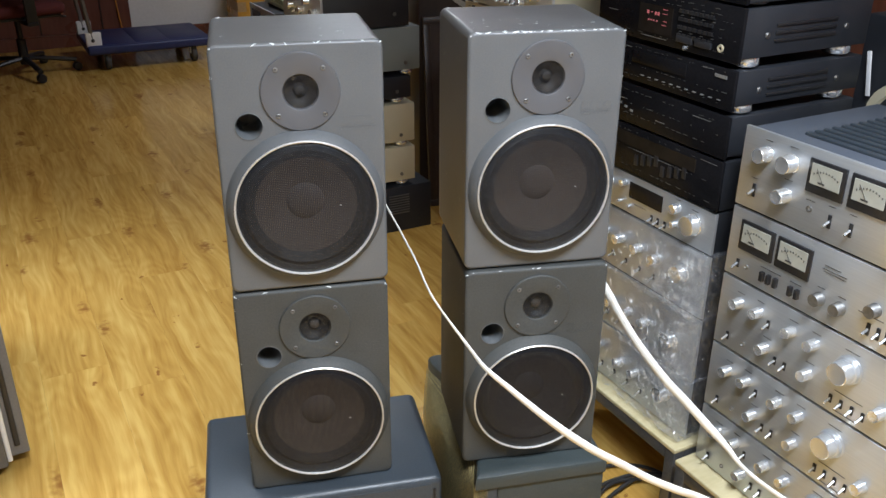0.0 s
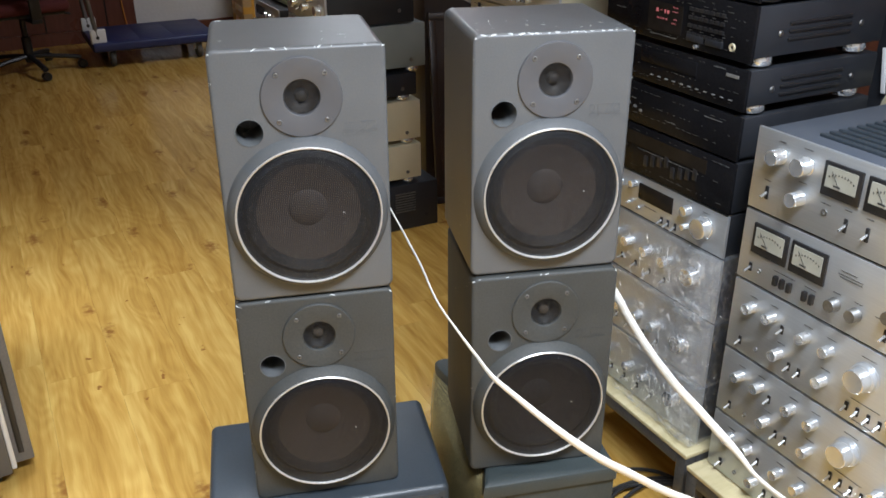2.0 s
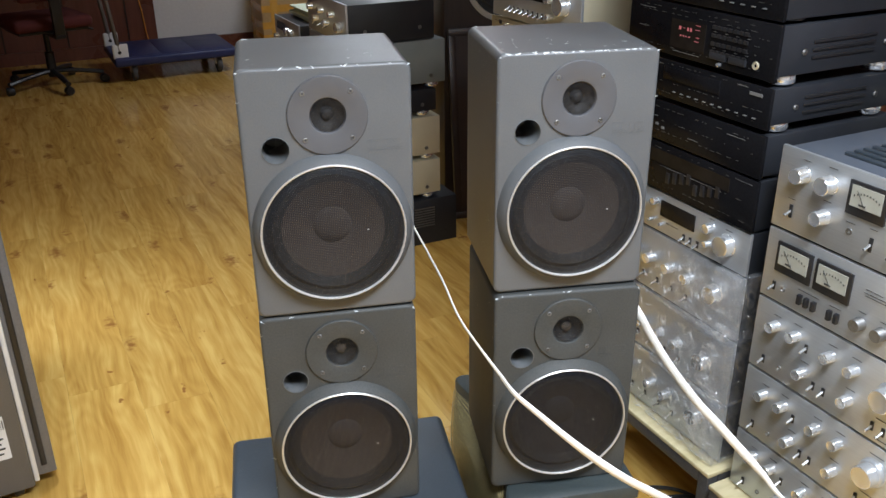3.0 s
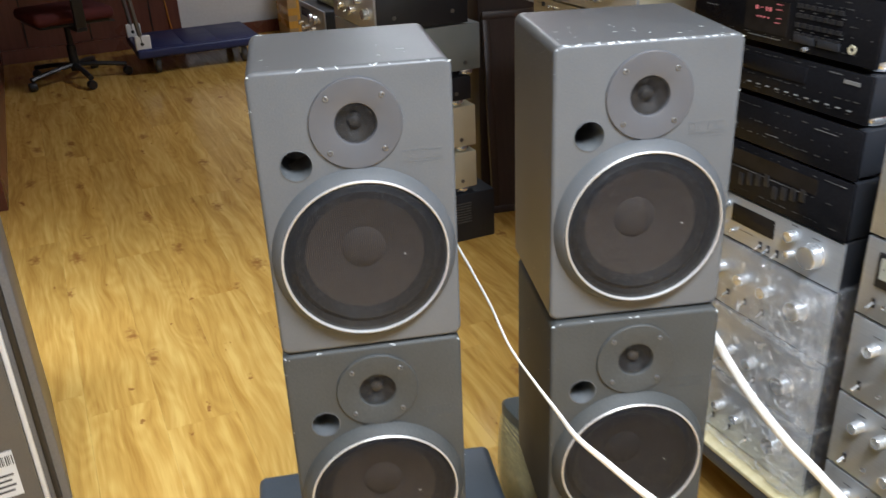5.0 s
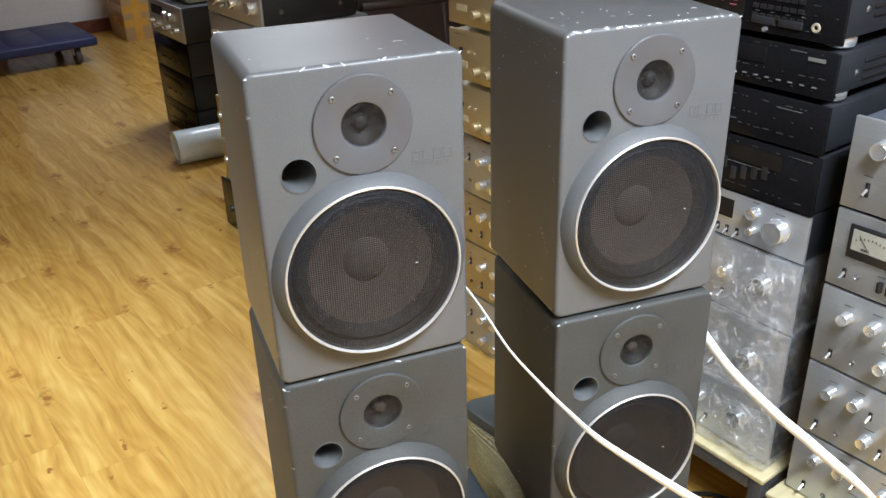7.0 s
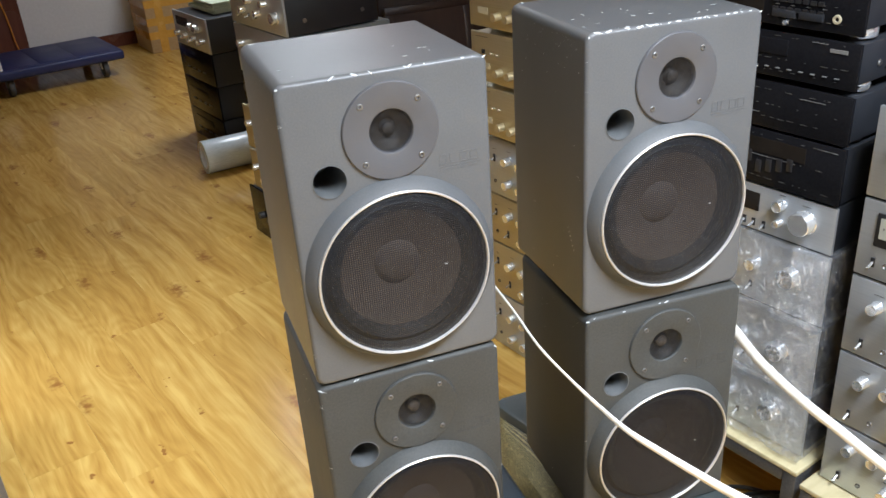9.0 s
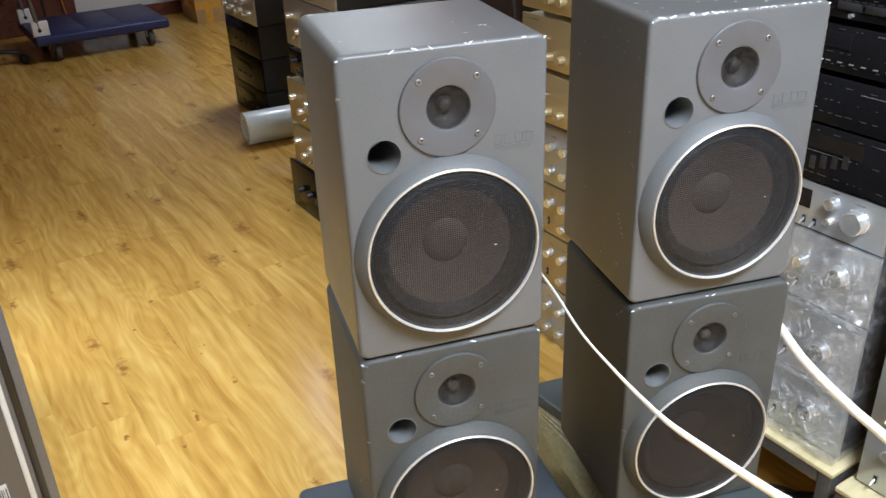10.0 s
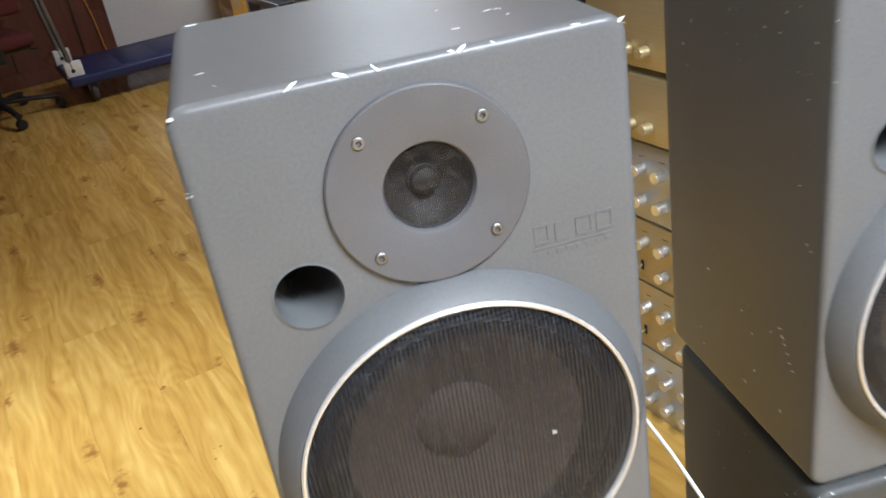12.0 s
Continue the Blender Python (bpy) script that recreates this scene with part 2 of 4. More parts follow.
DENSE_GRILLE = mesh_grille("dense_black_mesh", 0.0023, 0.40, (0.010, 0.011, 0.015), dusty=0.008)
FINE_GRILLE = mesh_grille("tweeter_mesh", 0.0013, 0.58, (0.008, 0.008, 0.009))
GOLD_GRILLE = mesh_grille("olive_mesh", 0.0026, 0.36, (0.25, 0.21, 0.10), (0, 1, 1))
RING = surface("silver_ring", (0.62, 0.62, 0.62), (0.78, 0.78, 0.77), 0.33, 0.55, 300, bump=0.05)
CHROME = surface("polished_metal", (0.74, 0.77, 0.80), (0.86, 0.89, 0.92), 0.20, 0.80, 90, bump=0.0, rvar=0.08)
SCREW = surface("screw_metal", (0.20, 0.20, 0.20), (0.32, 0.32, 0.31), 0.5, 1.0, 200)
CHIP = surface("bare_chipped_paint", (0.45, 0.48, 0.48), (0.68, 0.71, 0.71), 0.5, 0.0, 90)
SILVER = surface("brushed_aluminium", (0.52, 0.55, 0.575), (0.61, 0.64, 0.665), 0.33, 0.66, 600, stretch=(0.02, 1, 1), bump=0.10, spots=3, rvar=0.06)
CHAMPAGNE = surface("champagne_aluminium", (0.52, 0.44, 0.26), (0.62, 0.54, 0.35), 0.38, 0.6, 600, stretch=(0.02, 1, 1), bump=0.10, spots=3, rvar=0.06)
GOLDCASE = surface("champagne_case", (0.60, 0.55, 0.39), (0.70, 0.65, 0.48), 0.4, 0.3, 500, bump=0.04)
TEALCASE = surface("grey_green_case", (0.19, 0.22, 0.225), (0.25, 0.28, 0.285), 0.42, 0.15, 500, bump=0.04)
STAND = surface("blue_grey_vinyl", (0.034, 0.044, 0.054), (0.048, 0.060, 0.073), 0.40, 0.0, 260, bump=0.18, spots=5)
STANDG = surface("green_grey_vinyl", (0.036, 0.047, 0.048), (0.050, 0.062, 0.064), 0.40, 0.0, 260, bump=0.18, spots=5)
CABLE = surface("ivory_cable_sheath", (0.84, 0.82, 0.75), (0.92, 0.90, 0.84), 0.45, 0.0, 60, bump=0.05)
BLACKCABLE = surface("black_cable", (0.012, 0.012, 0.012), (0.03, 0.03, 0.03), 0.5)
METER = surface("meter_face", (0.32, 0.33, 0.29), (0.40, 0.41, 0.36), 0.5, 0.0, 50, bump=0.0)
INK = surface("dark_print", (0.03, 0.03, 0.03), (0.06, 0.06, 0.06), 0.6, bump=0.0)
PALE = surface("pale_print", (0.12, 0.12, 0.12), (0.20, 0.20, 0.195), 0.6, bump=0.0)
SLATE = surface("slate_painted_steel", (0.070, 0.082, 0.104), (0.092, 0.106, 0.130), 0.42, 0.0, 400, bump=0.06)
FAINT = surface("faint_grey_print", (0.035, 0.035, 0.035), (0.075, 0.075, 0.072), 0.6, bump=0.0)
LABEL = surface("white_paper_label", (0.70, 0.71, 0.72), (0.80, 0.81, 0.82), 0.6, bump=0.0)
GLASS = surface("dark_window", (0.012, 0.010, 0.008), (0.022, 0.018, 0.015), 0.12, bump=0.0, rvar=0.04)
for dark in (GLOSS, GLASS):
    dark.node_tree.nodes["Principled BSDF"].inputs["Specular IOR Level"].default_value = 0.1
BOARD = surface("yellowed_board", (0.52, 0.45, 0.25), (0.66, 0.58, 0.36), 0.55, 0.0, 60, stretch=(0.2, 1, 1), spots=9)
LEGS = surface("grey_steel_tube", (0.13, 0.13, 0.13), (0.20, 0.20, 0.20), 0.4, 0.6, 200)
FILM = film_material("crinkled_film", 0.80)
# pale colour of the painted glints on the film
GLINT = surface("film_glint", (0.80, 0.83, 0.86), (0.92, 0.94, 0.96), 0.18, 0.35, 50, bump=0.0)
ROLLFILM = surface("rolled_film", (0.48, 0.56, 0.60), (0.66, 0.74, 0.78), 0.22, 0.0, 40, stretch=(1, 6, 6), bump=0.1)
WALLWOOD = surface("red_brown_panel", (0.125, 0.042, 0.028), (0.195, 0.072, 0.048), 0.3, 0.0, 26, stretch=(1.6, 1.6, 0.12), spots=2)
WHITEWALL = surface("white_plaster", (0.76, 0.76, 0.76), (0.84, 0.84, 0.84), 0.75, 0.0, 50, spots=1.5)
GREYWALL = surface("bounce_grey_plaster", (0.40, 0.40, 0.395), (0.48, 0.48, 0.475), 0.75, 0.0, 50, spots=1.5)
CEILING = surface("ceiling_white", (0.72, 0.72, 0.71), (0.78, 0.78, 0.77), 0.85, 0.0, 30, spots=1)
DARKWOOD = surface("dark_veneer", (0.022, 0.012, 0.010), (0.045, 0.025, 0.019), 0.4, 0.0, 50, stretch=(1, 1, 0.1), spots=3)
BLUE = surface("blue_platform_plastic", (0.014, 0.022, 0.085), (0.024, 0.036, 0.125), 0.45, 0.0, 180, bump=0.2)
RUBBER = surface("grey_rubber", (0.05, 0.05, 0.05), (0.10, 0.10, 0.10), 0.7)
WHITEMETAL = surface("white_painted_metal", (0.76, 0.76, 0.75), (0.86, 0.86, 0.85), 0.4)
MAROON = surface("maroon_fabric", (0.075, 0.012, 0.012), (0.12, 0.022, 0.02), 0.9, 0.0, 300, bump=0.4)
CARTON = surface("cardboard", (0.42, 0.27, 0.12), (0.52, 0.36, 0.18), 0.8, 0.0, 60, spots=5)
TAPE = surface("orange_tape", (0.58, 0.30, 0.05), (0.68, 0.38, 0.08), 0.25, 0.0, 30)
PAPER = surface("pale_green_paper", (0.50, 0.56, 0.40), (0.62, 0.68, 0.52), 0.7)
GREYCAB = surface("grey_brown_steel", (0.105, 0.10, 0.095), (0.14, 0.134, 0.128), 0.45, 0.1, 300, bump=0.08)
GREYTRIM = surface("grey_trim", (0.15, 0.15, 0.155), (0.2, 0.2, 0.205), 0.45, 0.1, 200)
REDLED = glow("red_display", (0.62, 0.16, 0.18), 0.10)
DIFFUSER = glow("lamp_diffuser", (0.95, 0.98, 1.0), 2.2)
ORANGE = surface("orange_cord", (0.65, 0.25, 0.04), (0.75, 0.32, 0.06), 0.5)


def brushed(m, amount):
    t = m.node_tree
    tg = t.nodes.new("ShaderNodeTangent")
    tg.direction_type, tg.axis = "RADIAL", "Z"
    p = t.nodes["Principled BSDF"]
    p.inputs["Anisotropic"].default_value, p.inputs["Anisotropic Rotation"].default_value = amount, 0.25
    t.links.new(tg.outputs[0], p.inputs["Tangent"])


for metal in (SILVER, CHAMPAGNE):
    brushed(metal, 0.6)


# ---- building tools ----
def part(name, bm, material, parent=None, label="", smooth=True, m=None):
    me = bpy.data.meshes.new(name)
    bmesh.ops.recalc_face_normals(bm, faces=bm.faces)
    bm.to_mesh(me)
    bm.free()
    me.materials.append(material)
    ob = new(name, me)
    if smooth:
        me.shade_smooth()
        me.set_sharp_from_angle(angle=radians(35))
    if parent:
        ob.parent = parent
    if m:
        ob.matrix_local = m
    if label:
        tagged(ob, label)
    return ob


def thing(name, m, label, category, group="", kind=""):
    ob = new(name)
    ob.empty_display_size = 0.05
    ob.matrix_world = m
    return tagged(ob, label, category, group, kind)


def box(bm, x0, x1, y0, y1, z0, z1, bevel=0.0, seg=2):
    made = bmesh.ops.create_cube(bm, size=1, matrix=Matrix.Translation(((x0 + x1) / 2, (y0 + y1) / 2, (z0 + z1) / 2)) @ Matrix.Diagonal((x1 - x0, y1 - y0, z1 - z0, 1)))
    if bevel:
        edges = list({e for v in made["verts"] for e in v.link_edges})
        bmesh.ops.bevel(bm, geom=edges, offset=bevel, segments=seg, affect="EDGES", profile=0.5)
    return bm


def boxed(*a, **k):
    return box(bmesh.new(), *a, **k)


AXIS = {"y": Matrix.Rotation(radians(90), 4, "X"), "z": Matrix.Identity(4), "x": Matrix.Rotation(radians(90), 4, "Y")}


def lathe(bm, profile, centre, axis="y", seg=48, closed=False):
    """Turns (radius, along) pairs round an axis through centre; along runs to +axis."""
    turn = {"y": lambda r, a, c, s: (r * c, a, r * s), "z": lambda r, a, c, s: (r * c, r * s, a), "x": lambda r, a, c, s: (a, r * c, r * s)}[axis]
    rings = []
    for r, a in profile:
        if r < 1e-6:
            rings.append([bm.verts.new(Vector(turn(0, a, 1, 0)) + Vector(centre))])
        else:
            rings.append([bm.verts.new(Vector(turn(r, a, math.cos(2 * math.pi * k / seg), math.sin(2 * math.pi * k / seg))) + Vector(centre)) for k in range(seg)])
    for p, q in zip(rings, rings[1:]):
        for k in range(seg):
            j = (k + 1) % seg
            if len(p) == 1 and len(q) > 1:
                bm.faces.new((p[0], q[k], q[j]))
            elif len(q) == 1 and len(p) > 1:
                bm.faces.new((p[k], p[j], q[0]))
            elif len(p) > 1:
                bm.faces.new((p[k], p[j], q[j], q[k]))
    return bm


def lathed(*a, **k):
    return lathe(bmesh.new(), *a, **k)


def tube(bm, points, radius, seg=10, flat=1.0, steps=8):
    """A round or flattened cord through points, smoothed."""
    pts = [Vector(p) for p in points]
    fine = []
    for k in range(len(pts) - 1):
        p0, p1, p2, p3 = pts[max(0, k - 1)], pts[k], pts[k + 1], pts[min(len(pts) - 1, k + 2)]
        for i in range(steps):
            t = i / steps
            fine.append(0.5 * ((2 * p1) + (p2 - p0) * t + (2 * p0 - 5 * p1 + 4 * p2 - p3) * t * t + (3 * p1 - p0 - 3 * p2 + p3) * t ** 3))
    fine.append(pts[-1])
    rings = []
    side = None
    for k, p in enumerate(fine):
        d = (fine[min(k + 1, len(fine) - 1)] - fine[max(k - 1, 0)]).normalized()
        ref = Vector((0, 0, 1)) if abs(d.z) < 0.95 else Vector((0, 1, 0))
        s = d.cross(ref).normalized() if side is None else (side - d * side.dot(d)).normalized()
        side = s
        u = s.cross(d)
        r = radius(k / (len(fine) - 1)) if callable(radius) else radius
        rings.append([bm.verts.new(p + (u * math.cos(2 * math.pi * j / seg) * r) + (s * math.sin(2 * math.pi * j / seg) * r * flat)) for j in range(seg)])
    for a, b in zip(rings, rings[1:]):
        for j in range(seg):
            bm.faces.new((a[j], a[(j + 1) % seg], b[(j + 1) % seg], b[j]))
    bm.faces.new(rings[0])
    bm.faces.new(rings[-1][::-1])
    return bm


def rounded_ring(bm, x0, x1, z0, z1, rad, y, n=4):
    out = []
    for cx, cz, a0 in ((x1 - rad, z1 - rad, 0), (x0 + rad, z1 - rad, 90), (x0 + rad, z0 + rad, 180), (x1 - rad, z0 + rad, 270)):
        for k in range(n + 1):
            a = radians(a0 + 90 * k / n)
            out.append(bm.verts.new((cx + rad * math.cos(a), y, cz + rad * math.sin(a))))
    return out


def bridge(bm, a, b):
    for k in range(len(a)):
        j = (k + 1) % len(a)
        bm.faces.new((a[k], a[j], b[j], b[k]))


def loop_edges(bm, ring):
    return [bm.edges.get((ring[k], ring[(k + 1) % len(ring)])) or bm.edges.new((ring[k], ring[(k + 1) % len(ring)])) for k in range(len(ring))]


# ---- room ----
X0, X1, Y0, Y1 = -1.5, 2.75, -1.6, 7.66


def setting(name, bm, material, label, category, smooth=False):
    ob = part(name, bm, material, None, "", smooth)
    ob.matrix_world = ROOM
    return tagged(ob, label, category, "", "structure")


floor = setting("floor", boxed(X0, X1, Y0, Y1, -0.06, -0.009), UNDERLAY, "light oak laminate floor laid in long boards", "floor")
setting("ceiling", boxed(X0, X1, Y0, Y1, CEIL, CEIL + 0.1), CEILING, "plain white painted ceiling of the shop", "ceiling")
# this wall is unseen; its grey is set by how much light it bounces
setting("wall_west", boxed(X0 - 0.12, X0, Y0 - 0.12, Y1 + 0.12, -0.06, CEIL + 0.1), GREYWALL, "unseen side wall, its pale grey set for bounced light", "wall")
setting("wall_west_far", boxed(-0.26, -0.14, 4.40, Y1 - 0.06, 0.0, CEIL), WALLWOOD, "red-brown wooden partition along the aisle", "wall")
setting("wall_east", boxed(X1, X1 + 0.12, Y0 - 0.12, Y1 + 0.12, -0.06, CEIL + 0.1), WALLWOOD, "red-brown wooden wall behind the hi-fi stacks", "wall")
setting("wall_south", boxed(X0, X1, Y0 - 0.12, Y0, -0.06, CEIL + 0.1), WHITEWALL, "plain off-white painted plaster wall", "wall")
setting("wall_north", boxed(X0, X1, Y1, Y1 + 0.12, -0.06, CEIL + 0.1), WHITEWALL, "white plaster wall at the far end of the shop", "wall")
cladding = setting("trim", boxed(-0.14, 1.20, Y1 - 0.05, Y1 - 0.002, 0.10, CEIL), WALLWOOD, "glossy red-brown wooden wall cladding at the far end", "cladding")
setting("baseboard", boxed(-0.14, X1, Y1 - 0.066, Y1 - 0.052, 0.0, 0.10, bevel=0.003), WALLWOOD, "red-brown wooden skirting along the far wall", "skirting")
for k in range(3):
    part("joint_strip", boxed(0.05 + 0.46 * k, 0.062 + 0.46 * k, Y1 - 0.056, Y1 - 0.0505, 0.10, CEIL), DARKWOOD, cladding, smooth=False)

# unseen fixtures with glowing diffusers, added round the area lights
for px, py, sx, sy in [(lx, ly, a + 0.04, b + 0.04) for _, lx, ly, a, b, *_ in LAMPS]:
    lamp = thing("added_ceiling_light", ROOM @ pose(px, py, CEIL), "unseen flat white ceiling lamp, added with a pale diffuser", "ceiling lamp", "ceiling lamps")
    bm = bmesh.new()
    for a, b, c, d in ((-sx / 2, sx / 2, -sy / 2, -sy / 2 + 0.02), (-sx / 2, sx / 2, sy / 2 - 0.02, sy / 2), (-sx / 2, -sx / 2 + 0.02, -sy / 2 + 0.02, sy / 2 - 0.02), (sx / 2 - 0.02, sx / 2, -sy / 2 + 0.02, sy / 2 - 0.02)):
        box(bm, a, b, c, d, -0.07, 0)
    part("frame", bm, WHITEMETAL, lamp, smooth=False)
    part("diffuser", boxed(-sx / 2 + 0.02, sx / 2 - 0.02, -sy / 2 + 0.02, sy / 2 - 0.02, -0.06, -0.05), DIFFUSER, lamp, "glowing white diffuser", False)


# ---- bookshelf loudspeakers ----
SW, SH, SD = 0.282, 0.441, 0.265


def speaker(m, chips, seed, label, cone_mat, grille_mat, paint=PAINT):
    rnd = random.Random(seed)
    root = thing("loudspeaker", m, label, "loudspeaker", "four grey bookshelf loudspeakers")
    # lower pair: shade also put into darker plates, bezels and screws
    upper = paint is PAINT
    plate_mat, bezel_mat, bowl_mat, screw_mat = (PLATE, BEZEL, BOWL, SCREW) if upper else (SHADEPAINT, SHADEPAINT, SURROUND, LEGS)
    wx, wz, tx, tz, hx, hz = SW / 2, 0.158, SW / 2 + 0.002, 0.360, 0.055, 0.3055
    bm = bmesh.new()
    rings = []
    # small round at the front edges, wider round at the back, with flat faces held by close loops
    for inset, y in ((0.0085, 0.0), (0.0055, 0.0), (0.0036, 0.0004), (0.0017, 0.0017), (0.0004, 0.0036), (0.0, 0.0055), (0.0, 0.010), (0.0, SD - 0.020), (0.0, SD - 0.012), (0.0016, SD - 0.006), (0.006, SD - 0.0016), (0.012, SD)):
        rings.append(rounded_ring(bm, inset, SW - inset, inset, SH - inset, 0.014 - 0.4 * inset, y, 7))
    for a, b in zip(rings, rings[1:]):
        bridge(bm, a, b)
    bm.faces.new(rings[-1])
    holes = []
    for cx, cz, r in ((wx, wz, 0.117), (hx, hz, 0.0225), (tx, tz, 0.030)):
        holes.append([bm.verts.new((cx + r * math.cos(2 * math.pi * k / 40), 0, cz + r * math.sin(2 * math.pi * k / 40))) for k in range(40)])
    edges = loop_edges(bm, rings[0])
    for ring in holes:
        edges += loop_edges(bm, ring)
    bmesh.ops.triangle_fill(bm, use_beauty=True, use_dissolve=False, edges=edges)
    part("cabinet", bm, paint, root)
    part("reflex_port", lathed([(0.0238, -0.0008), (0.0225, -0.0012), (0.0215, 0.002), (0.0205, 0.09), (0, 0.09)], (hx, 0, hz), seg=32), PORT, root, "open round port tube")
    # woofer
    woofer = part("woofer", lathed([(0.1185, -0.012), (0.112, -0.004), (0.104, -0.010), (0.095, -0.004), (0.088, 0.002)], (wx, 0, wz), seg=64), SURROUND, root, "large round bass driver behind a screen")
    part("cone", lathed([(0.0885, 0.001), (0.06, 0.016), (0.032, 0.026)], (wx, 0, wz), seg=56), cone_mat, woofer, "paper cone")
    part("dust_cap", lathed([(0.034, 0.026), (0.029, 0.0205), (0.018, 0.0165), (0, 0.015)], (wx, 0, wz), seg=40), cone_mat, woofer)
    part("bezel", lathed([(0.1375, 0.0005), (0.1365, -0.003), (0.1275, -0.017), (0.1245, -0.0195), (0.1235, -0.0185), (0.1185, -0.010)], (wx, 0, wz), seg=72), bezel_mat, woofer, "raised conical grey bezel")
    part("trim_ring", lathed([(0.1240, -0.0185), (0.1238, -0.0212), (0.1226, -0.0224), (0.1212, -0.0220), (0.1200, -0.019)], (wx, 0, wz), seg=72), RING, woofer, "thin silver ring")
    part("grille", lathed([(0.1198, -0.0185), (0.112, -0.0225), (0.09, -0.0245), (0.05, -0.026), (0, -0.0265)], (wx, 0, wz), seg=72), grille_mat, woofer, "black perforated metal screen")
    # tweeter
    tweeter = part("tweeter", lathed([(0.0662, 0.0), (0.0658, -0.003), (0.0646, -0.0042), (0.0315, -0.0042), (0.0302, -0.0036), (0.0285, 0.0), (0.0275, 0.006)], (tx, 0, tz), seg=56), plate_mat, root, "round grey tweeter plate")
    part("tweeter_bowl", lathed([(0.0285, 0.003), (0.023, 0.011), (0.012, 0.016), (0.0105, 0.013), (0.0095, 0.0125), (0.0085, 0.0135), (0.005, 0.0105), (0, 0.0098)], (tx, 0, tz), seg=40), bowl_mat, tweeter)
    part("tweeter_grille", lathed([(0.0287, -0.0005), (0.02, -0.0015), (0, -0.002)], (tx, 0, tz), seg=40), FINE_GRILLE, tweeter)
    part("dome", lathed([(0.0095, 0.0125), (0.0085, 0.0085), (0.006, 0.0068), (0.003, 0.006), (0, 0.0058)], (tx, 0, tz), seg=32), BOWL if upper else DUSTCAP, tweeter, "small pale dome")
    for sx in (-1, 1):
        for sz in (-1, 1):
            c = (tx + sx * 0.0387, 0, tz + sz * 0.0387)
            part("screw", lathed([(0.0043, -0.0040), (0.0041, -0.0052), (0.0034, -0.0058), (0.0020, -0.0058), (0.0018, -0.0040), (0, -0.0038)], c, seg=14), screw_mat, tweeter, "bright socket screw" if upper else "socket screw in shade-darkened metal")
    # embossed lettering, as plain shapes
    bm = bmesh.new()
    bx = 0.207
    for k, wdt in enumerate((0.011, 0.006, 0.012, 0.012)):
        x = bx + k * 0.0148
        t = 0.0016
        zz = hz - 0.006
        box(bm, x, x + wdt, -0.0006, 0.001, zz + 0.0125, zz + 0.0141)
        box(bm, x, x + wdt, -0.0006, 0.001, zz, zz + t)
        box(bm, x, x + t, -0.0006, 0.001, zz + t, zz + 0.0125)
        if wdt > 0.01:
            box(bm, x + wdt - t, x + wdt, -0.0006, 0.001, zz + t, zz + 0.0125)
    box(bm, bx - 0.002, bx + 0.058, -0.0006, 0.001, hz - 0.0095, hz - 0.0085)
    for k in range(8):
        box(bm, bx + 0.001 + k * 0.007, bx + 0.0055 + k * 0.007, -0.0005, 0.001, hz - 0.0150, hz - 0.0115)
    part("embossed_mark", bm, paint, root, smooth=False)
    # chipped edges
    bm = bmesh.new()

    def chip(x, y, z, s, nrm):
        mtx = Matrix.Translation((x, y, z)) @ Vector(nrm).to_track_quat("Z", "Y").to_matrix().to_4x4() @ Matrix.Rotation(rnd.gauss(0, 0.35), 4, "Z")
        n = rnd.randint(5, 7)
        vs = [bm.verts.new(mtx @ Vector((s * rnd.uniform(0.4, 1.0) * math.cos(6.283 * k / n) * 2.3, s * rnd.uniform(0.4, 1.0) * math.sin(6.283 * k / n) * 0.62, 0))) for k in range(n)]
        low = [bm.verts.new(mtx @ Vector((*((mtx.inverted() @ v.co).xy * 0.9), -0.0012))) for v in vs]
        bm.faces.new(vs)
        bridge(bm, vs, low)

    for _ in range(chips[0]):
        chip(rnd.uniform(0.013, SW - 0.013), 0.0018, SH - 0.0016, rnd.choice((0.0012, 0.0018, 0.0028)), (0, -0.7, 0.7))
    if chips[1] > 15:
        for k in range(7):
            chip(0.014 + 0.011 * k + rnd.uniform(0, 0.006), 0.0022 + 0.002 * (k % 2), SH - 0.0012, 0.0042, (0, -0.6, 0.8))
    for _ in range(chips[1]):
        chip(rnd.uniform(0.016, SW - 0.016), rnd.uniform(0.008, 0.12), SH + 0.0003, rnd.choice((0.0009, 0.0014, 0.0022)), (0, 0, 1))
    for _ in range(chips[2]):
        chip(-0.0003, rnd.uniform(0.01, SD - 0.02), rnd.uniform(0.02, SH - 0.01), rnd.choice((0.0006, 0.001, 0.0014)), (-1, 0, 0))
    for _ in range(chips[2] * 2):
        chip(-0.0003, rnd.uniform(0.02, 0.17), SH - 0.015 - rnd.random() ** 2 * 0.09, rnd.choice((0.0003, 0.0005, 0.0008)), (-1, 0, 0))
    for _ in range(chips[3]):
        chip(rnd.choice((0.0016, 0.0016, SW - 0.0016)), 0.0020, rnd.uniform(0.02, SH - 0.02), rnd.choice((0.0009, 0.0014, 0.002)), (-0.7, -0.7, 0))
    for _ in range(chips[4]):
        chip(rnd.uniform(0.015, SW - 0.015), 0.0022, 0.0016, rnd.choice((0.001, 0.0016, 0.0022)), (0, -0.7, -0.7))
    for x, y, z, s in ((0.0058, 0.0022, SH - 0.0052, 0.0030), (SW - 0.0058, 0.0022, SH - 0.0052, 0.0030), (0.017, SD - 0.018, SH + 0.0002, 0.003)):
        chip(x, y, z, s, (0, -0.6, 0.8))
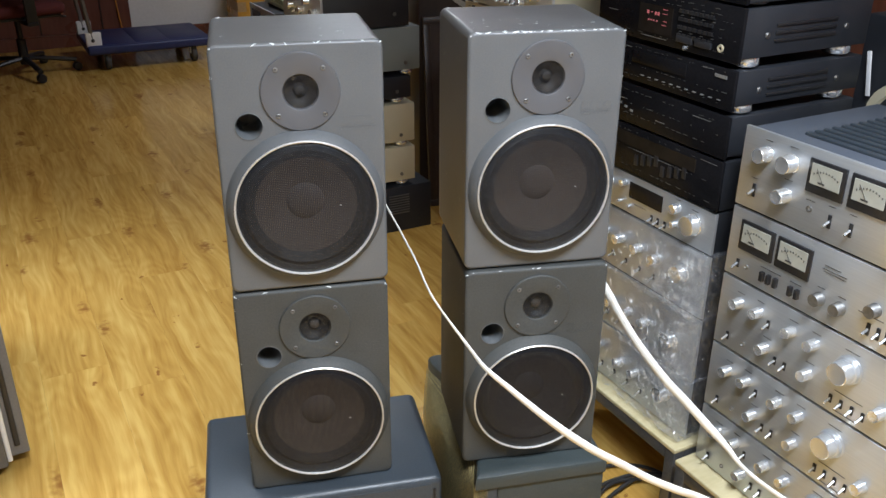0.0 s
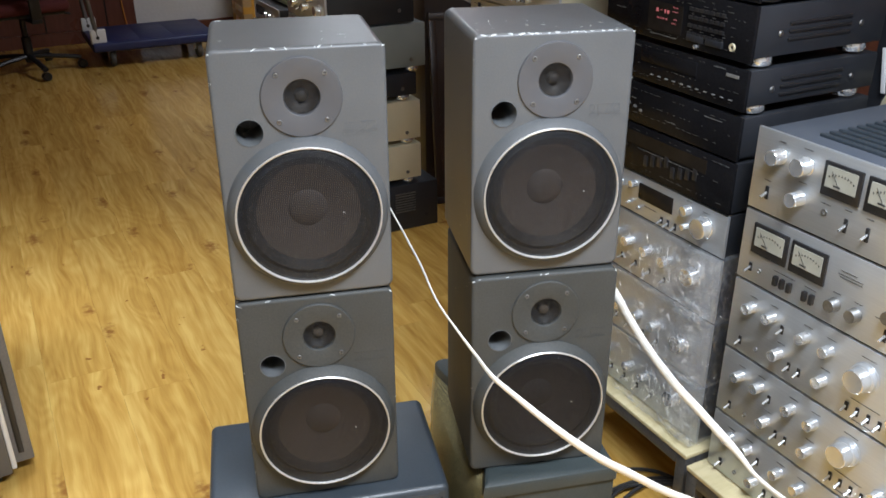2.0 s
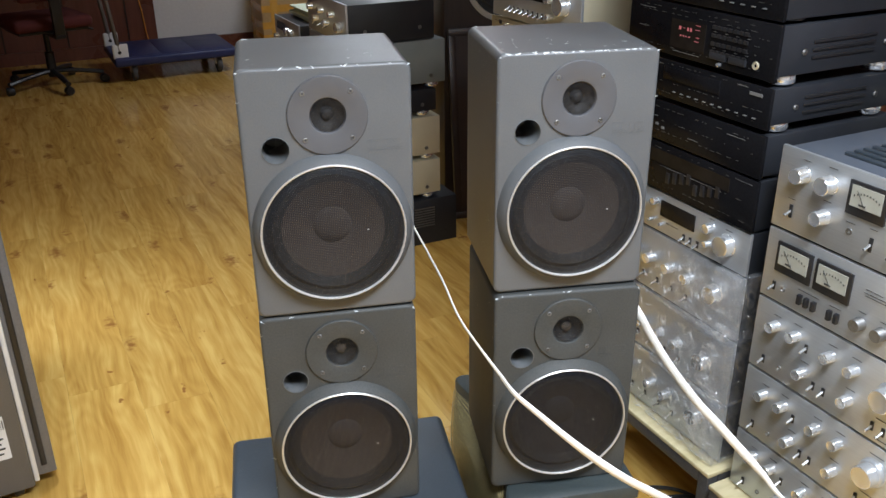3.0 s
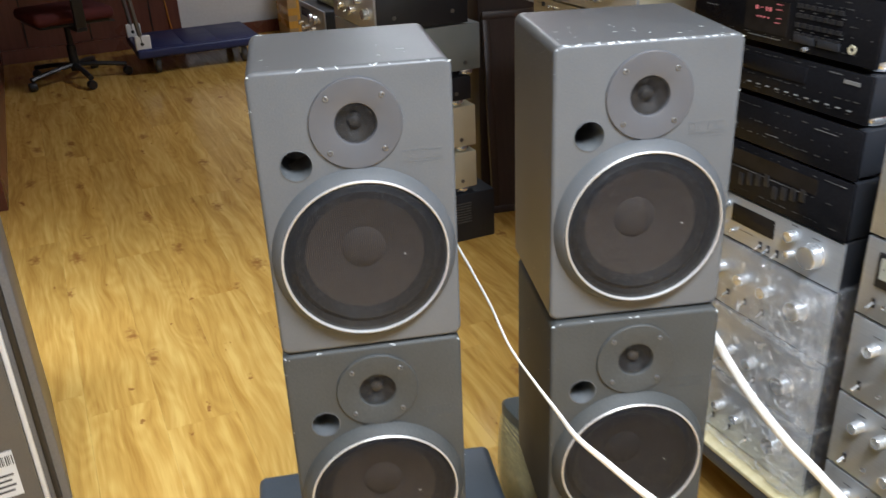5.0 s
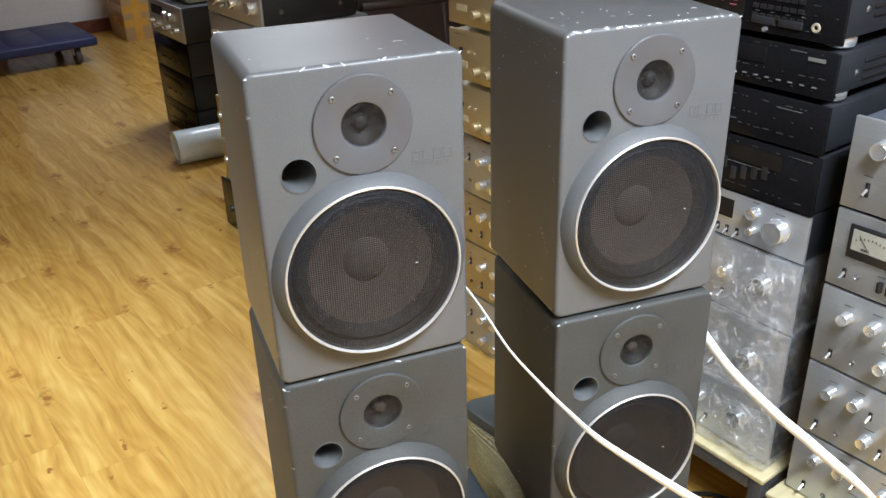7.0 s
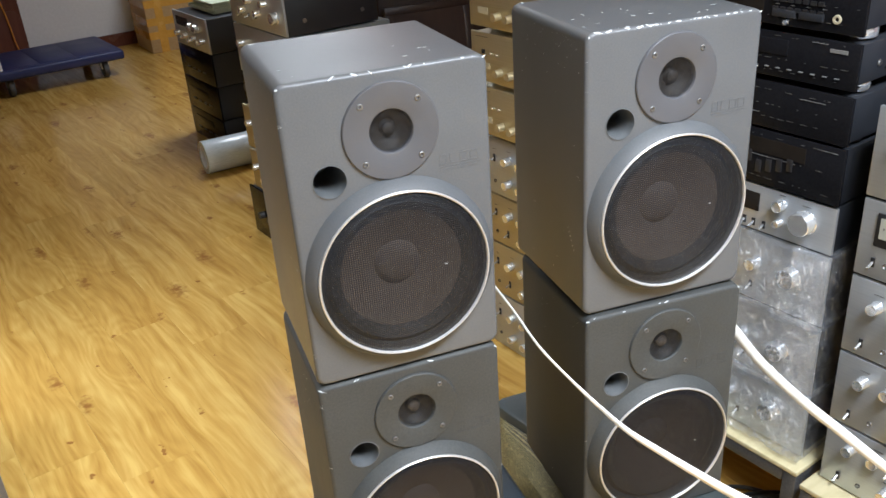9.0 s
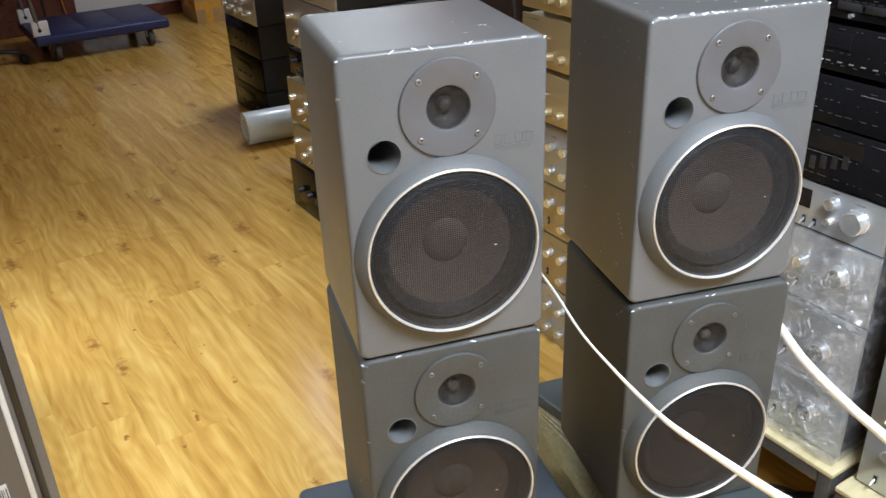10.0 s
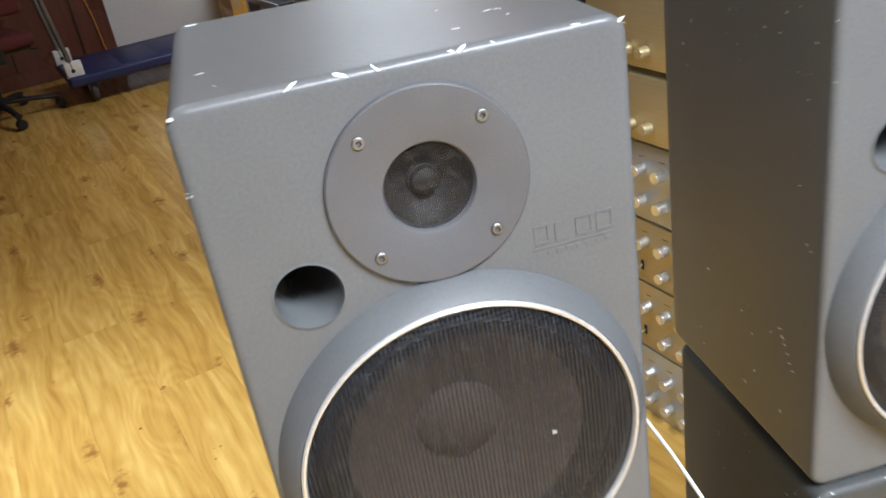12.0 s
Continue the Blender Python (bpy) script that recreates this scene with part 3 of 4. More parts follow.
    if chips[2] > 20:
        for k in range(6):
            chip(-0.0003, 0.035 + 0.004 * k, 0.10 + 0.0065 * k + rnd.uniform(-0.001, 0.001), 0.0013, (-1, 0, 0))
    chip(wx + 0.057, -0.0258, wz + 0.006, 0.0017, (0, -1, 0))
    tagged(part("chipped_paint", bm, CHIP, root, "bare pale chips in the paint", False), kind="stuff")
    return root


speaker(pose(-0.0005, 1.499, 0.7330), (8, 7, 8, 7, 5), 3, "grey bookshelf loudspeaker with chipped edges stacked on another loudspeaker", CONE, GRILLE)
speaker(pose(-0.002, 1.499, 0.2880), (3, 1, 3, 7, 2), 5, "scuffed grey bookshelf loudspeaker in shade-darkened paint, standing on a blue-grey box", CONE, DENSE_GRILLE, SHADEPAINT)
speaker(pose(0.425, 1.493, 0.7380, 0, 0, -1.9), (26, 18, 24, 4, 10), 7, "grey bookshelf loudspeaker with many paint chips stacked on another loudspeaker", CONE, GRILLE)
speaker(pose(0.426, 1.486, 0.2935, 0, 0, -2.6), (4, 1, 4, 5, 2), 9, "dusty grey bookshelf loudspeaker in shade-darkened paint, standing on a green-grey cabinet", DARKCONE, DENSE_GRILLE, SHADEPAINT)

for px, py, pa, pb in ((-0.001, 1.502, 0.729, 0.7330), (0.431, 1.493, 0.7345, 0.7380)):
    for k in range(2):
        pad = part("rubber_pad", boxed(px + 0.02, px + SW - 0.02, py + 0.03 + 0.16 * k, py + 0.06 + 0.16 * k, pa, pb), BLACK)
        tagged(pad, "thin black rubber strip between stacked loudspeakers", "rubber pad", "rubber pads")

# ---- boxes under the loudspeakers ----
stand = thing("speaker_box", pose(-0.098, 1.458, 0), "blue-grey speaker box lying on its side with a paper label", "speaker box")
part("shell", boxed(0, 0.476, 0, 0.316, 0.0, 0.288, bevel=0.016, seg=4), STAND, stand)
part("front_panel", boxed(0.012, 0.452, -0.0015, 0.004, 0.012, 0.274, bevel=0.001), STAND, stand, "flat blue-grey front panel")
part("slot", boxed(0.456, 0.461, -0.0022, 0.01, 0.03, 0.262, bevel=0.001), BLACK, stand, "dark narrow slot")
tag = part("paper_label", boxed(0.191, 0.235, -0.0028, -0.0008, 0.206, 0.262), LABEL, stand, "white paper label with dark print", False)
bm = bmesh.new()
for z, a, b, h in ((0.254, 0.195, 0.231, 0.003), (0.244, 0.197, 0.230, 0.006), (0.236, 0.195, 0.224, 0.002), (0.231, 0.195, 0.228, 0.002), (0.216, 0.196, 0.216, 0.010)):
    box(bm, a, b, -0.0036, -0.0024, z, z + h)
part("print", bm, INK, tag, smooth=False)

cab = thing("floor_speaker", pose(0.428, 1.430, 0), "green-grey speaker cabinet with a bowed olive mesh side", "speaker cabinet")
# the top's near edge sweeps inward along the mesh side
bm = bmesh.new()
edge = [(0.012 + 0.052 * math.sin(math.pi * min(1.0, k / 14 * 1.06)) ** 1.2, 0.49 * k / 14) for k in range(15)]
ring = [(0.296, 0.0), (0.300, 0.006), (0.300, 0.484), (0.294, 0.49)] + edge[::-1]
ring[4:5] = [(0.03, 0.488), (0.014, 0.478)]
loops = [[bm.verts.new((min(max(x + ins * (1 if x < 0.15 else -1), -1), 1), min(max(y, ins), 0.49 - ins), z)) for x, y in ring] for z, ins in ((0.262, 0.0), (0.282, 0.0), (0.2895, 0.003), (0.2935, 0.010))]
for a, b in zip(loops, loops[1:]):
    bridge(bm, a, b)
bm.faces.new(loops[0])
bm.faces.new(loops[-1])
part("top", bm, STANDG, cab)
part("body", boxed(0.062, 0.296, 0.006, 0.47, 0.0, 0.264, bevel=0.004), STANDG, cab)
part("corner_post", boxed(0.036, 0.061, 0.005, 0.08, 0.0, 0.262, bevel=0.003), STAND, cab, "dark blue-grey corner strip")


def mesh_shell(inset):
    bm = bmesh.new()
    cols = [[(0.040, 0.004 + inset, z) for z in (0.262, 0.24, 0.2, 0.1, 0.0)], [(0.018, 0.004 + inset, z) for z in (0.262, 0.24, 0.2, 0.1, 0.0)]]
    for k in range(23):
        y = 0.010 + 0.455 * k / 22
        out = min(1, k / 9) ** 0.8 * (1 if k < 19 else 1 - ((k - 18) / 4) ** 2 * 0.8)
        tx = 0.010 + 0.052 * math.sin(math.pi * min(1.0, y / 0.49 * 1.06)) ** 1.2
        wide = 0.008 - 0.022 * out
        cols.append([(tx + (wide - tx) * u + inset, y, z) for u, z in ((0, 0.270), (0.45, 0.262), (0.85, 0.235), (1, 0.18), (1, 0.0))])
    made = [[bm.verts.new(p) for p in c] for c in cols]
    for a, b in zip(made, made[1:]):
        for q in range(4):
            bm.faces.new((a[q], a[q + 1], b[q + 1], b[q]))
    return bm


part("mesh_side", mesh_shell(0.0), GOLD_GRILLE, cab, "bowed olive metal mesh")
part("backing", mesh_shell(0.006), BLACK, cab)


# ---- hi-fi units ----
def knob(parent, x, z, r, ln, material=CHROME, name="knob", base=True):
    bm = bmesh.new()
    prof = [(r * 1.04, 0.0), (r * 1.04, -0.0015)] if base else [(r, 0)]
    prof += [(r * 0.97, -0.003), (r * 0.95, -ln + 0.0015), (r * 0.88, -ln), (r * 0.3, -ln + 0.0008), (0, -ln + 0.0004)]
    k = part(name, lathe(bm, prof, (x, -0.0045, z), seg=28), material, parent)
    return k


def toggle(parent, x, z, h=0.02):
    t = part("toggle_switch", boxed(x - 0.0038, x + 0.0038, -0.0062, -0.0035, z - h / 2, z + h / 2, bevel=0.001), BLACK, parent, "small switch in a black slot")
    bm = bmesh.new()
    tube(bm, [(x, -0.004, z + 0.001), (x, -0.013, z - 0.003), (x, -0.020, z - 0.006)], 0.0026, seg=8, steps=2)
    part("lever", bm, CHROME, t, "bright metal lever")


def meter(parent, x0, x1, z0, z1):
    mt = part("level_meter", boxed(x0, x1, -0.009, -0.0035, z0, z1, bevel=0.0015), BLACK, parent, "black framed needle meter")
    fx0, fx1, fz0, fz1 = x0 + 0.008, x1 - 0.008, z0 + (z1 - z0) * 0.28, z1 - 0.007
    part("dial", boxed(fx0, fx1, -0.0105, -0.0085, fz0, fz1), METER, mt, "pale lit meter dial", False)
    bm = bmesh.new()
    for k in range(9):
        a = fx0 + (fx1 - fx0) * (0.1 + 0.1 * k)
        zz = fz0 + (fz1 - fz0) * (0.66 - 0.012 * (k - 4) ** 2)
        box(bm, a, a + 0.0016, -0.0113, -0.0103, zz, zz + 0.0035)
    box(bm, fx0 + 0.018, fx0 + 0.032, -0.0113, -0.0103, fz0 + 0.004, fz0 + 0.007)
    part("scale", bm, INK, mt, smooth=False)
    bm = bmesh.new()
    tube(bm, [((fx0 + fx1) / 2, -0.0116, fz0 + 0.002), (fx0 + 0.012, -0.0116, fz1 - 0.008)], 0.0005, seg=5, steps=1)
    part("needle", bm, INK, mt)


def marks(parent, spots, material):
    """Small printing that cannot be read, as fine bars."""
    bm = bmesh.new()
    for x, z, w in spots:
        box(bm, x - w / 2, x + w / 2, -0.0051, -0.0040, z - 0.0004, z + 0.0004)
    tagged(part("printing", bm, material, parent, smooth=False), kind="stuff")


def unit(name, X, Ymid, z, w, d, h, front, case, label, category="amplifier", group="", feet=0.0, panel=True, turn=0.0):
    """A hi-fi unit with its front to the aisle: local x runs along the front, y into the depth."""
    root = thing(name, ROOM @ pose(X, Ymid + w / 2, z, 0, 0, -90 + turn), label, category, group)
    inset = 0.006 if panel else 0.0
    part("case", boxed(inset, w - inset, 0.004 if panel else 0.0, d, feet, h - (0.004 if panel else 0), bevel=0.003), case, root)
    if panel:
        part("front_panel", boxed(0, w, -0.0040, 0.0040, max(0.0025, feet * 0.6), h - 0.001, bevel=0.0012), front, root)
    if feet:
        for fx in (0.05, w - 0.036):
            for fy in (0.05, d - 0.05):
                part("foot", lathed([(0.0, 0), (0.026, 0), (0.028, 0.003), (0.028, feet - 0.003), (0.026, feet + 0.002)], (fx, fy, 0), "z", 20), CHROME if feet > 0.015 else BLACK, root)
    return root


# stack by the camera: silver separates on a low bench
AX, AY, AW = 1.338, 1.199 - 0.225, 0.45
GA = "silver hi-fi units stacked on the low bench"
amp = unit("power_amplifier", AX, AY, 0.823, AW, 0.36, 0.162, SILVER, SLATE, "silver power amplifier with two level meters and vented slate top", group=GA)
for x, z, r in ((0.059, 0.119, 0.0155), (0.117, 0.119, 0.0175), (0.116, 0.057, 0.0145), (0.375, 0.119, 0.0155), (0.375, 0.057, 0.0145)):
    knob(amp, x, z, r, 0.026)
for x in (0.042, 0.218, 0.262):
    toggle(amp, x, 0.042, 0.026)
meter(amp, 0.158, 0.236, 0.082, 0.144)
meter(amp, 0.246, 0.324, 0.082, 0.144)
part("headphone_socket", lathed([(0.0065, -0.004), (0.006, -0.0065), (0.0035, -0.0065), (0.003, -0.003), (0, -0.003)], (0.172, 0, 0.05), seg=16), SCREW, amp)
marks(amp, [(0.04, 0.066, 0.016), (0.117, 0.087, 0.018), (0.06, 0.146, 0.016), (0.118, 0.149, 0.018), (0.172, 0.066, 0.02), (0.218, 0.07, 0.014), (0.262, 0.07, 0.014)], INK)
for k in range(11):
    part("vent_slat", boxed(0.09 + 0.0, 0.40, 0.05 + 0.024 * k, 0.062 + 0.024 * k, 0.157, 0.164, bevel=0.002), STAND, amp)
deck = unit("tuner_amplifier", AX, AY, 0.673, AW, 0.34, 0.148, SILVER, SATIN, "silver preamplifier with twin level meters and small knobs", group=GA)
meter(deck, 0.029, 0.113, 0.066, 0.128)
meter(deck, 0.121, 0.201, 0.066, 0.128)
toggle(deck, 0.032, 0.033, 0.018)
for x in (0.098, 0.114, 0.131, 0.167, 0.183):
    part("push_button", boxed(x - 0.0045, x + 0.0045, -0.012, -0.003, 0.022, 0.042, bevel=0.0015), BLACK, deck)
for x, z in ((0.23, 0.045), (0.274, 0.046), (0.34, 0.075), (0.40, 0.075)):
    knob(deck, x, z, 0.0125, 0.018, SCREW)
for x in (0.335, 0.355, 0.372, 0.39):
    toggle(deck, x, 0.035, 0.024)
part("socket", lathed([(0.005, -0.004), (0.0045, -0.006), (0.002, -0.003), (0, -0.003)], (0.055, 0, 0.033), seg=14), SCREW, deck)
marks(deck, [(0.245, 0.112, 0.034), (0.25, 0.105, 0.05), (0.252, 0.1, 0.046), (0.114, 0.05, 0.05), (0.175, 0.05, 0.026), (0.23, 0.067, 0.016), (0.275, 0.067, 0.016), (0.335, 0.06, 0.05)], INK)


def integrated(z, h, shade, label):
    a = unit("integrated_amplifier", AX, AY, z, AW, 0.35, h, shade, SATIN, label, group=GA)
    s = h / 0.162
    for x, zz, r, ln in ((0.054, 0.116, 0.0115, 0.022), (0.105, 0.119, 0.0115, 0.022), (0.187, 0.118, 0.0115, 0.022), (0.134, 0.052, 0.0115, 0.022), (0.24, 0.118, 0.0115, 0.022), (0.239, 0.052, 0.0115, 0.022), (0.395, 0.06, 0.012, 0.022)):
        knob(a, x, zz * s, r, ln)
    knob(a, 0.318, 0.106 * s, 0.027, 0.012, SILVER, "volume_collar")
    knob(a, 0.318, 0.106 * s, 0.0225, 0.034, CHROME, "volume_knob", False)
    for x, zz in ((0.131, 0.104), (0.036, 0.030), (0.161, 0.037), (0.185, 0.037), (0.295, 0.031), (0.318, 0.031), (0.341, 0.031), (0.364, 0.031)):
        toggle(a, x, zz * s, 0.018)
    part("socket", lathed([(0.005, -0.004), (0.0045, -0.006), (0.002, -0.003), (0, -0.003)], (0.078, 0, 0.030 * s), seg=14), SCREW, a)
    marks(a, [(0.054, 0.138 * s, 0.018), (0.105, 0.142 * s, 0.018), (0.187, 0.14 * s, 0.02), (0.24, 0.14 * s, 0.02), (0.134, 0.075 * s, 0.02), (0.239, 0.075 * s, 0.02), (0.318, 0.142 * s, 0.03), (0.33, 0.052 * s, 0.06), (0.33, 0.012 * s, 0.05)], INK)
    return a


integrated(0.511, 0.160, SILVER, "silver integrated amplifier with many knobs and switches")
integrated(0.352, 0.157, SILVER, "silver integrated amplifier with many small toggles, under another")
integrated(0.203, 0.147, SILVER, "silver integrated amplifier at the bottom of the stack, on the bench")


def bench(X, Ya, Yb, depth, z, label):
    b = thing("low_bench", ROOM @ pose(X, Ya, 0), label, "bench", "low benches")
    part("board", boxed(0, depth, 0, Yb - Ya, z - 0.014, z - 0.002, bevel=0.003), BOARD, b, "yellowed board top")
    part("rail", boxed(0.002, 0.028, 0.034, Yb - Ya - 0.034, z - 0.044, z - 0.014, bevel=0.002), LEGS, b)
    for ly in (0.002, Yb - Ya - 0.028):
        part("end_rail", boxed(0.034, depth - 0.034, ly, ly + 0.026, z - 0.044, z - 0.014, bevel=0.002), LEGS, b)
    for lx in (0.002, depth - 0.032):
        for ly in (0.002, Yb - Ya - 0.032):
            part("leg", boxed(lx, lx + 0.03, ly, ly + 0.03, 0, z - 0.014, bevel=0.002), LEGS, b, "grey steel leg")


bench(AX - 0.052, 0.70, 1.212, 0.44, 0.203, "low bench with a yellowed board and grey steel legs")
bench(1.347 - 0.048, 1.228, 1.72, 0.44, 0.212, "low bench with a yellowed board under wrapped amplifiers")

# stack with black decks over wrapped amplifiers
SX, SY, SWD = 1.347, 1.25 + 0.215, 0.43
GS = "hi-fi units stacked beside the loudspeakers"


def wrap(parent, w, d, h, seed):
    """Loose plastic film pulled over a unit."""
    rnd = random.Random(seed)
    bm = bmesh.new()
    box(bm, -0.006, w + 0.006, -0.030, d * 0.9, 0.004, h + 0.003)
    bmesh.ops.subdivide_edges(bm, edges=bm.edges, cuts=38, use_grid_fill=True)
    for v in bm.verts:
        p = v.co * 16 + Vector((seed, seed * 2.3, 0))
        k = noise.turbulence_vector(p, 3, True, amplitude_scale=0.6, frequency_scale=2.1)
        q = noise.noise_vector(v.co * 48 + Vector((seed * 5, 0, 1)))
        fold = 1 - abs(noise.noise(Vector((v.co.x * 34, v.co.y * 9, v.co.z * 16)) + Vector((seed * 7, 3, 0))))
        v.co += Vector((k[0] * 0.004, -abs(k[1]) * 0.008 - 0.007 * fold ** 4 + 0.006, k[2] * 0.003)) + q * 0.0032
        v.co.z = min(max(v.co.z, 0.002), h + 0.0045)
    film = part("plastic_wrap", bm, FILM, parent, "crinkled clear plastic film", False)
    # highlights put in as thin pale strokes, densest at the bunched end
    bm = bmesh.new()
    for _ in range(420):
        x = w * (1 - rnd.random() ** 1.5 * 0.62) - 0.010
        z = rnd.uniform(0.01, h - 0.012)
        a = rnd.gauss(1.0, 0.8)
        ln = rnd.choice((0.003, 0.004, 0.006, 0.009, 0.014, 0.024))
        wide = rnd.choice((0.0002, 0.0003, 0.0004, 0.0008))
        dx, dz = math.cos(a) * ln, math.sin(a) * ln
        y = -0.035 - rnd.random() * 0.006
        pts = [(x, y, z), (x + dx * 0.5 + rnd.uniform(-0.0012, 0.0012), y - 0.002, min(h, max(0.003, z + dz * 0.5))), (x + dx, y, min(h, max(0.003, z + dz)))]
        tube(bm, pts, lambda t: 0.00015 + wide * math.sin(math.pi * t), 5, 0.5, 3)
    tagged(part("film_glints", bm, GLINT, film, "thin pale strokes painted as glints on film folds"), kind="stuff")


for z, h, ks, seed in ((0.214, 0.150, ((0.10, 0.08, 0.012), (0.194, 0.08, 0.012), (0.251, 0.08, 0.012), (0.35, 0.08, 0.02)), 2), (0.366, 0.158, ((0.14, 0.074, 0.012), (0.204, 0.074, 0.012), (0.265, 0.076, 0.013), (0.352, 0.076, 0.02)), 4), (0.528, 0.150, ((0.09, 0.085, 0.013), (0.149, 0.087, 0.013), (0.215, 0.087, 0.013), (0.277, 0.087, 0.013), (0.357, 0.085, 0.021)), 6)):
    u = unit("wrapped_amplifier", SX, SY, z, SWD, 0.37, h, SILVER, SATIN, "silver amplifier wrapped in crinkled clear plastic film", group=GS)
    for x, zz, r in ks:
        knob(u, x, zz, r, 0.024)
    for k in range(4):
        toggle(u, 0.12 + 0.05 * k, 0.035, 0.014)
    wrap(u, SWD, 0.37, h, seed)

tun = unit("silver_receiver", SX, SY, 0.681, SWD, 0.36, 0.097, SILVER, SATIN, "slim silver amplifier with a dark window and bright knobs", group=GS)
part("display_window", boxed(0.158, 0.271, -0.0062, -0.0035, 0.042, 0.080, bevel=0.001), GLASS, tun, "dark brown display window")
for x, z, r, ln in ((0.143, 0.073, 0.009, 0.016), (0.09, 0.06, 0.012, 0.02), (0.319, 0.071, 0.012, 0.018), (0.319, 0.034, 0.008, 0.016), (0.371, 0.052, 0.0235, 0.024), (0.131, 0.024, 0.004, 0.010), (0.165, 0.022, 0.004, 0.008)):
    knob(tun, x, z, r, ln)
for x in (0.241, 0.262, 0.285):
    toggle(tun, x, 0.018, 0.016)
marks(tun, [(0.2, 0.03, 0.04), (0.319, 0.09, 0.014), (0.371, 0.083, 0.02)], INK)


def black_deck(z, h, feet, label, turn=0.0):
    return unit("black_deck", SX - 0.004, SY, z, SWD + 0.004, 0.36, h, GLOSS, SATIN, label, "hi-fi deck", GS, feet, True, turn)


def ribs(parent, d, z0, z1):
    """Pressed grooves on the near side of the case."""
    for k in range(3):
        z = z0 + (z1 - z0) * k / 2
        part("side_rib", boxed(SWD - 0.004, SWD + 0.0015, 0.09, d - 0.10, z, z + 0.0065, bevel=0.002), BLACK, parent)
    for y in (0.07, d - 0.07):
        part("side_screw", lathed([(0.0065, 0), (0.0065, 0.002), (0.004, 0.004), (0, 0.004)], (SWD - 0.003, y, (z0 + z1) / 2), "x", 16), SCREW, parent)


d4 = black_deck(0.780, 0.111, 0.0, "black equaliser with a row of sliders")
for k in range(8):
    part("slider", boxed(0.17 + 0.022 * k, 0.182 + 0.022 * k, -0.006, -0.003, 0.025 + 0.006 * ((k * 5) % 4), 0.05 + 0.006 * ((k * 5) % 4), bevel=0.001), BLACK, d4)
part("display_window", boxed(0.05, 0.36, -0.0055, -0.0035, 0.066, 0.095), GLASS, d4, smooth=False)
marks(d4, [(0.40, 0.1, 0.04), (0.25, 0.06, 0.18)], PALE)
d3 = black_deck(0.893, 0.090, 0.004, "plain black tuner with tiny pale marks")
for x, z in ((0.10, 0.04), (0.12, 0.035), (0.14, 0.03)):
    part("push_button", boxed(x, x + 0.008, -0.0065, -0.003, z, z + 0.005), PALE, d3, smooth=False)
marks(d3, [(0.36, 0.07, 0.05), (0.24, 0.03, 0.03), (0.1, 0.055, 0.05)], PALE)
d2 = black_deck(0.984, 0.090, 0.016, "black disc player with a row of small buttons")
part("disc_tray", boxed(0.13, 0.30, -0.0065, -0.003, 0.05, 0.078, bevel=0.001), GLOSS, d2)
for k in range(11):
    part("push_button", boxed(0.165 + 0.023 * k, 0.173 + 0.023 * k, -0.0075, -0.003, 0.026, 0.0276), PALE, d2, smooth=False)
part("badge", boxed(0.380, 0.412, -0.0055, -0.003, 0.070, 0.076), PALE, d2, "small pale badge", False)
marks(d2, [(0.05, 0.03, 0.03), (0.36, 0.082, 0.03), (0.1, 0.08, 0.05)], PALE)
ribs(d2, 0.36, 0.03, 0.06)
d1 = black_deck(1.075, 0.117, 0.018, "black disc player with a lit red display, on round feet")
win = part("display_window", boxed(0.14, 0.243, -0.0058, -0.0035, 0.030, 0.088), GLASS, d1, "dark window with red figures", False)
bm = bmesh.new()
for x, z, w, h in ((0.165, 0.068, 0.008, 0.010), (0.178, 0.072, 0.006, 0.002), (0.190, 0.068, 0.005, 0.010), (0.198, 0.068, 0.007, 0.010), (0.170, 0.055, 0.005, 0.004), (0.178, 0.055, 0.005, 0.004), (0.186, 0.055, 0.005, 0.004), (0.196, 0.055, 0.005, 0.004), (0.214, 0.05, 0.016, 0.002), (0.218, 0.058, 0.012, 0.002), (0.214, 0.082, 0.018, 0.0015), (0.214, 0.073, 0.018, 0.0015)):
    box(bm, x, x + w * 0.8, -0.0066, -0.0056, z, z + h * 0.7)
part("lit_figures", bm, REDLED, win, "red lit figures", False)
for r in range(4):
    for c in range(7):
        part("push_button", boxed(0.262 + 0.0145 * c, 0.272 + 0.0145 * c, -0.0075, -0.003, 0.036 + 0.016 * r, 0.043 + 0.016 * r), BLACK, d1, smooth=False)
marks(d1, [(0.27 + 0.03 * k, 0.047 + 0.032 * r, 0.008) for k in range(4) for r in range(2)] + [(0.05, 0.06, 0.03), (0.06, 0.1, 0.05), (0.19, 0.022, 0.08)], PALE)
part("headphone_socket", lathed([(0.008, -0.004), (0.0075, -0.0065), (0.004, -0.0065), (0.0035, -0.002), (0, -0.002)], (0.385, 0, 0.034), seg=18), GOLDCASE, d1)
part("volume_stub", lathed([(0.004, -0.004), (0.004, -0.012), (0, -0.0125)], (0.292, 0, 0.018), seg=14), CHROME, d1)
ribs(d1, 0.36, 0.045, 0.075)
d0 = black_deck(1.194, 0.115, 0.004, "black cassette deck at the top of the stack")
part("cassette_door", boxed(0.05, 0.2, -0.0075, -0.003, 0.035, 0.1, bevel=0.001), GLASS, d0)
for k in range(9):
    part("push_button", boxed(0.16 + 0.028 * k, 0.169 + 0.028 * k, -0.0075, -0.003, 0.02, 0.0218), PALE, d0, smooth=False)
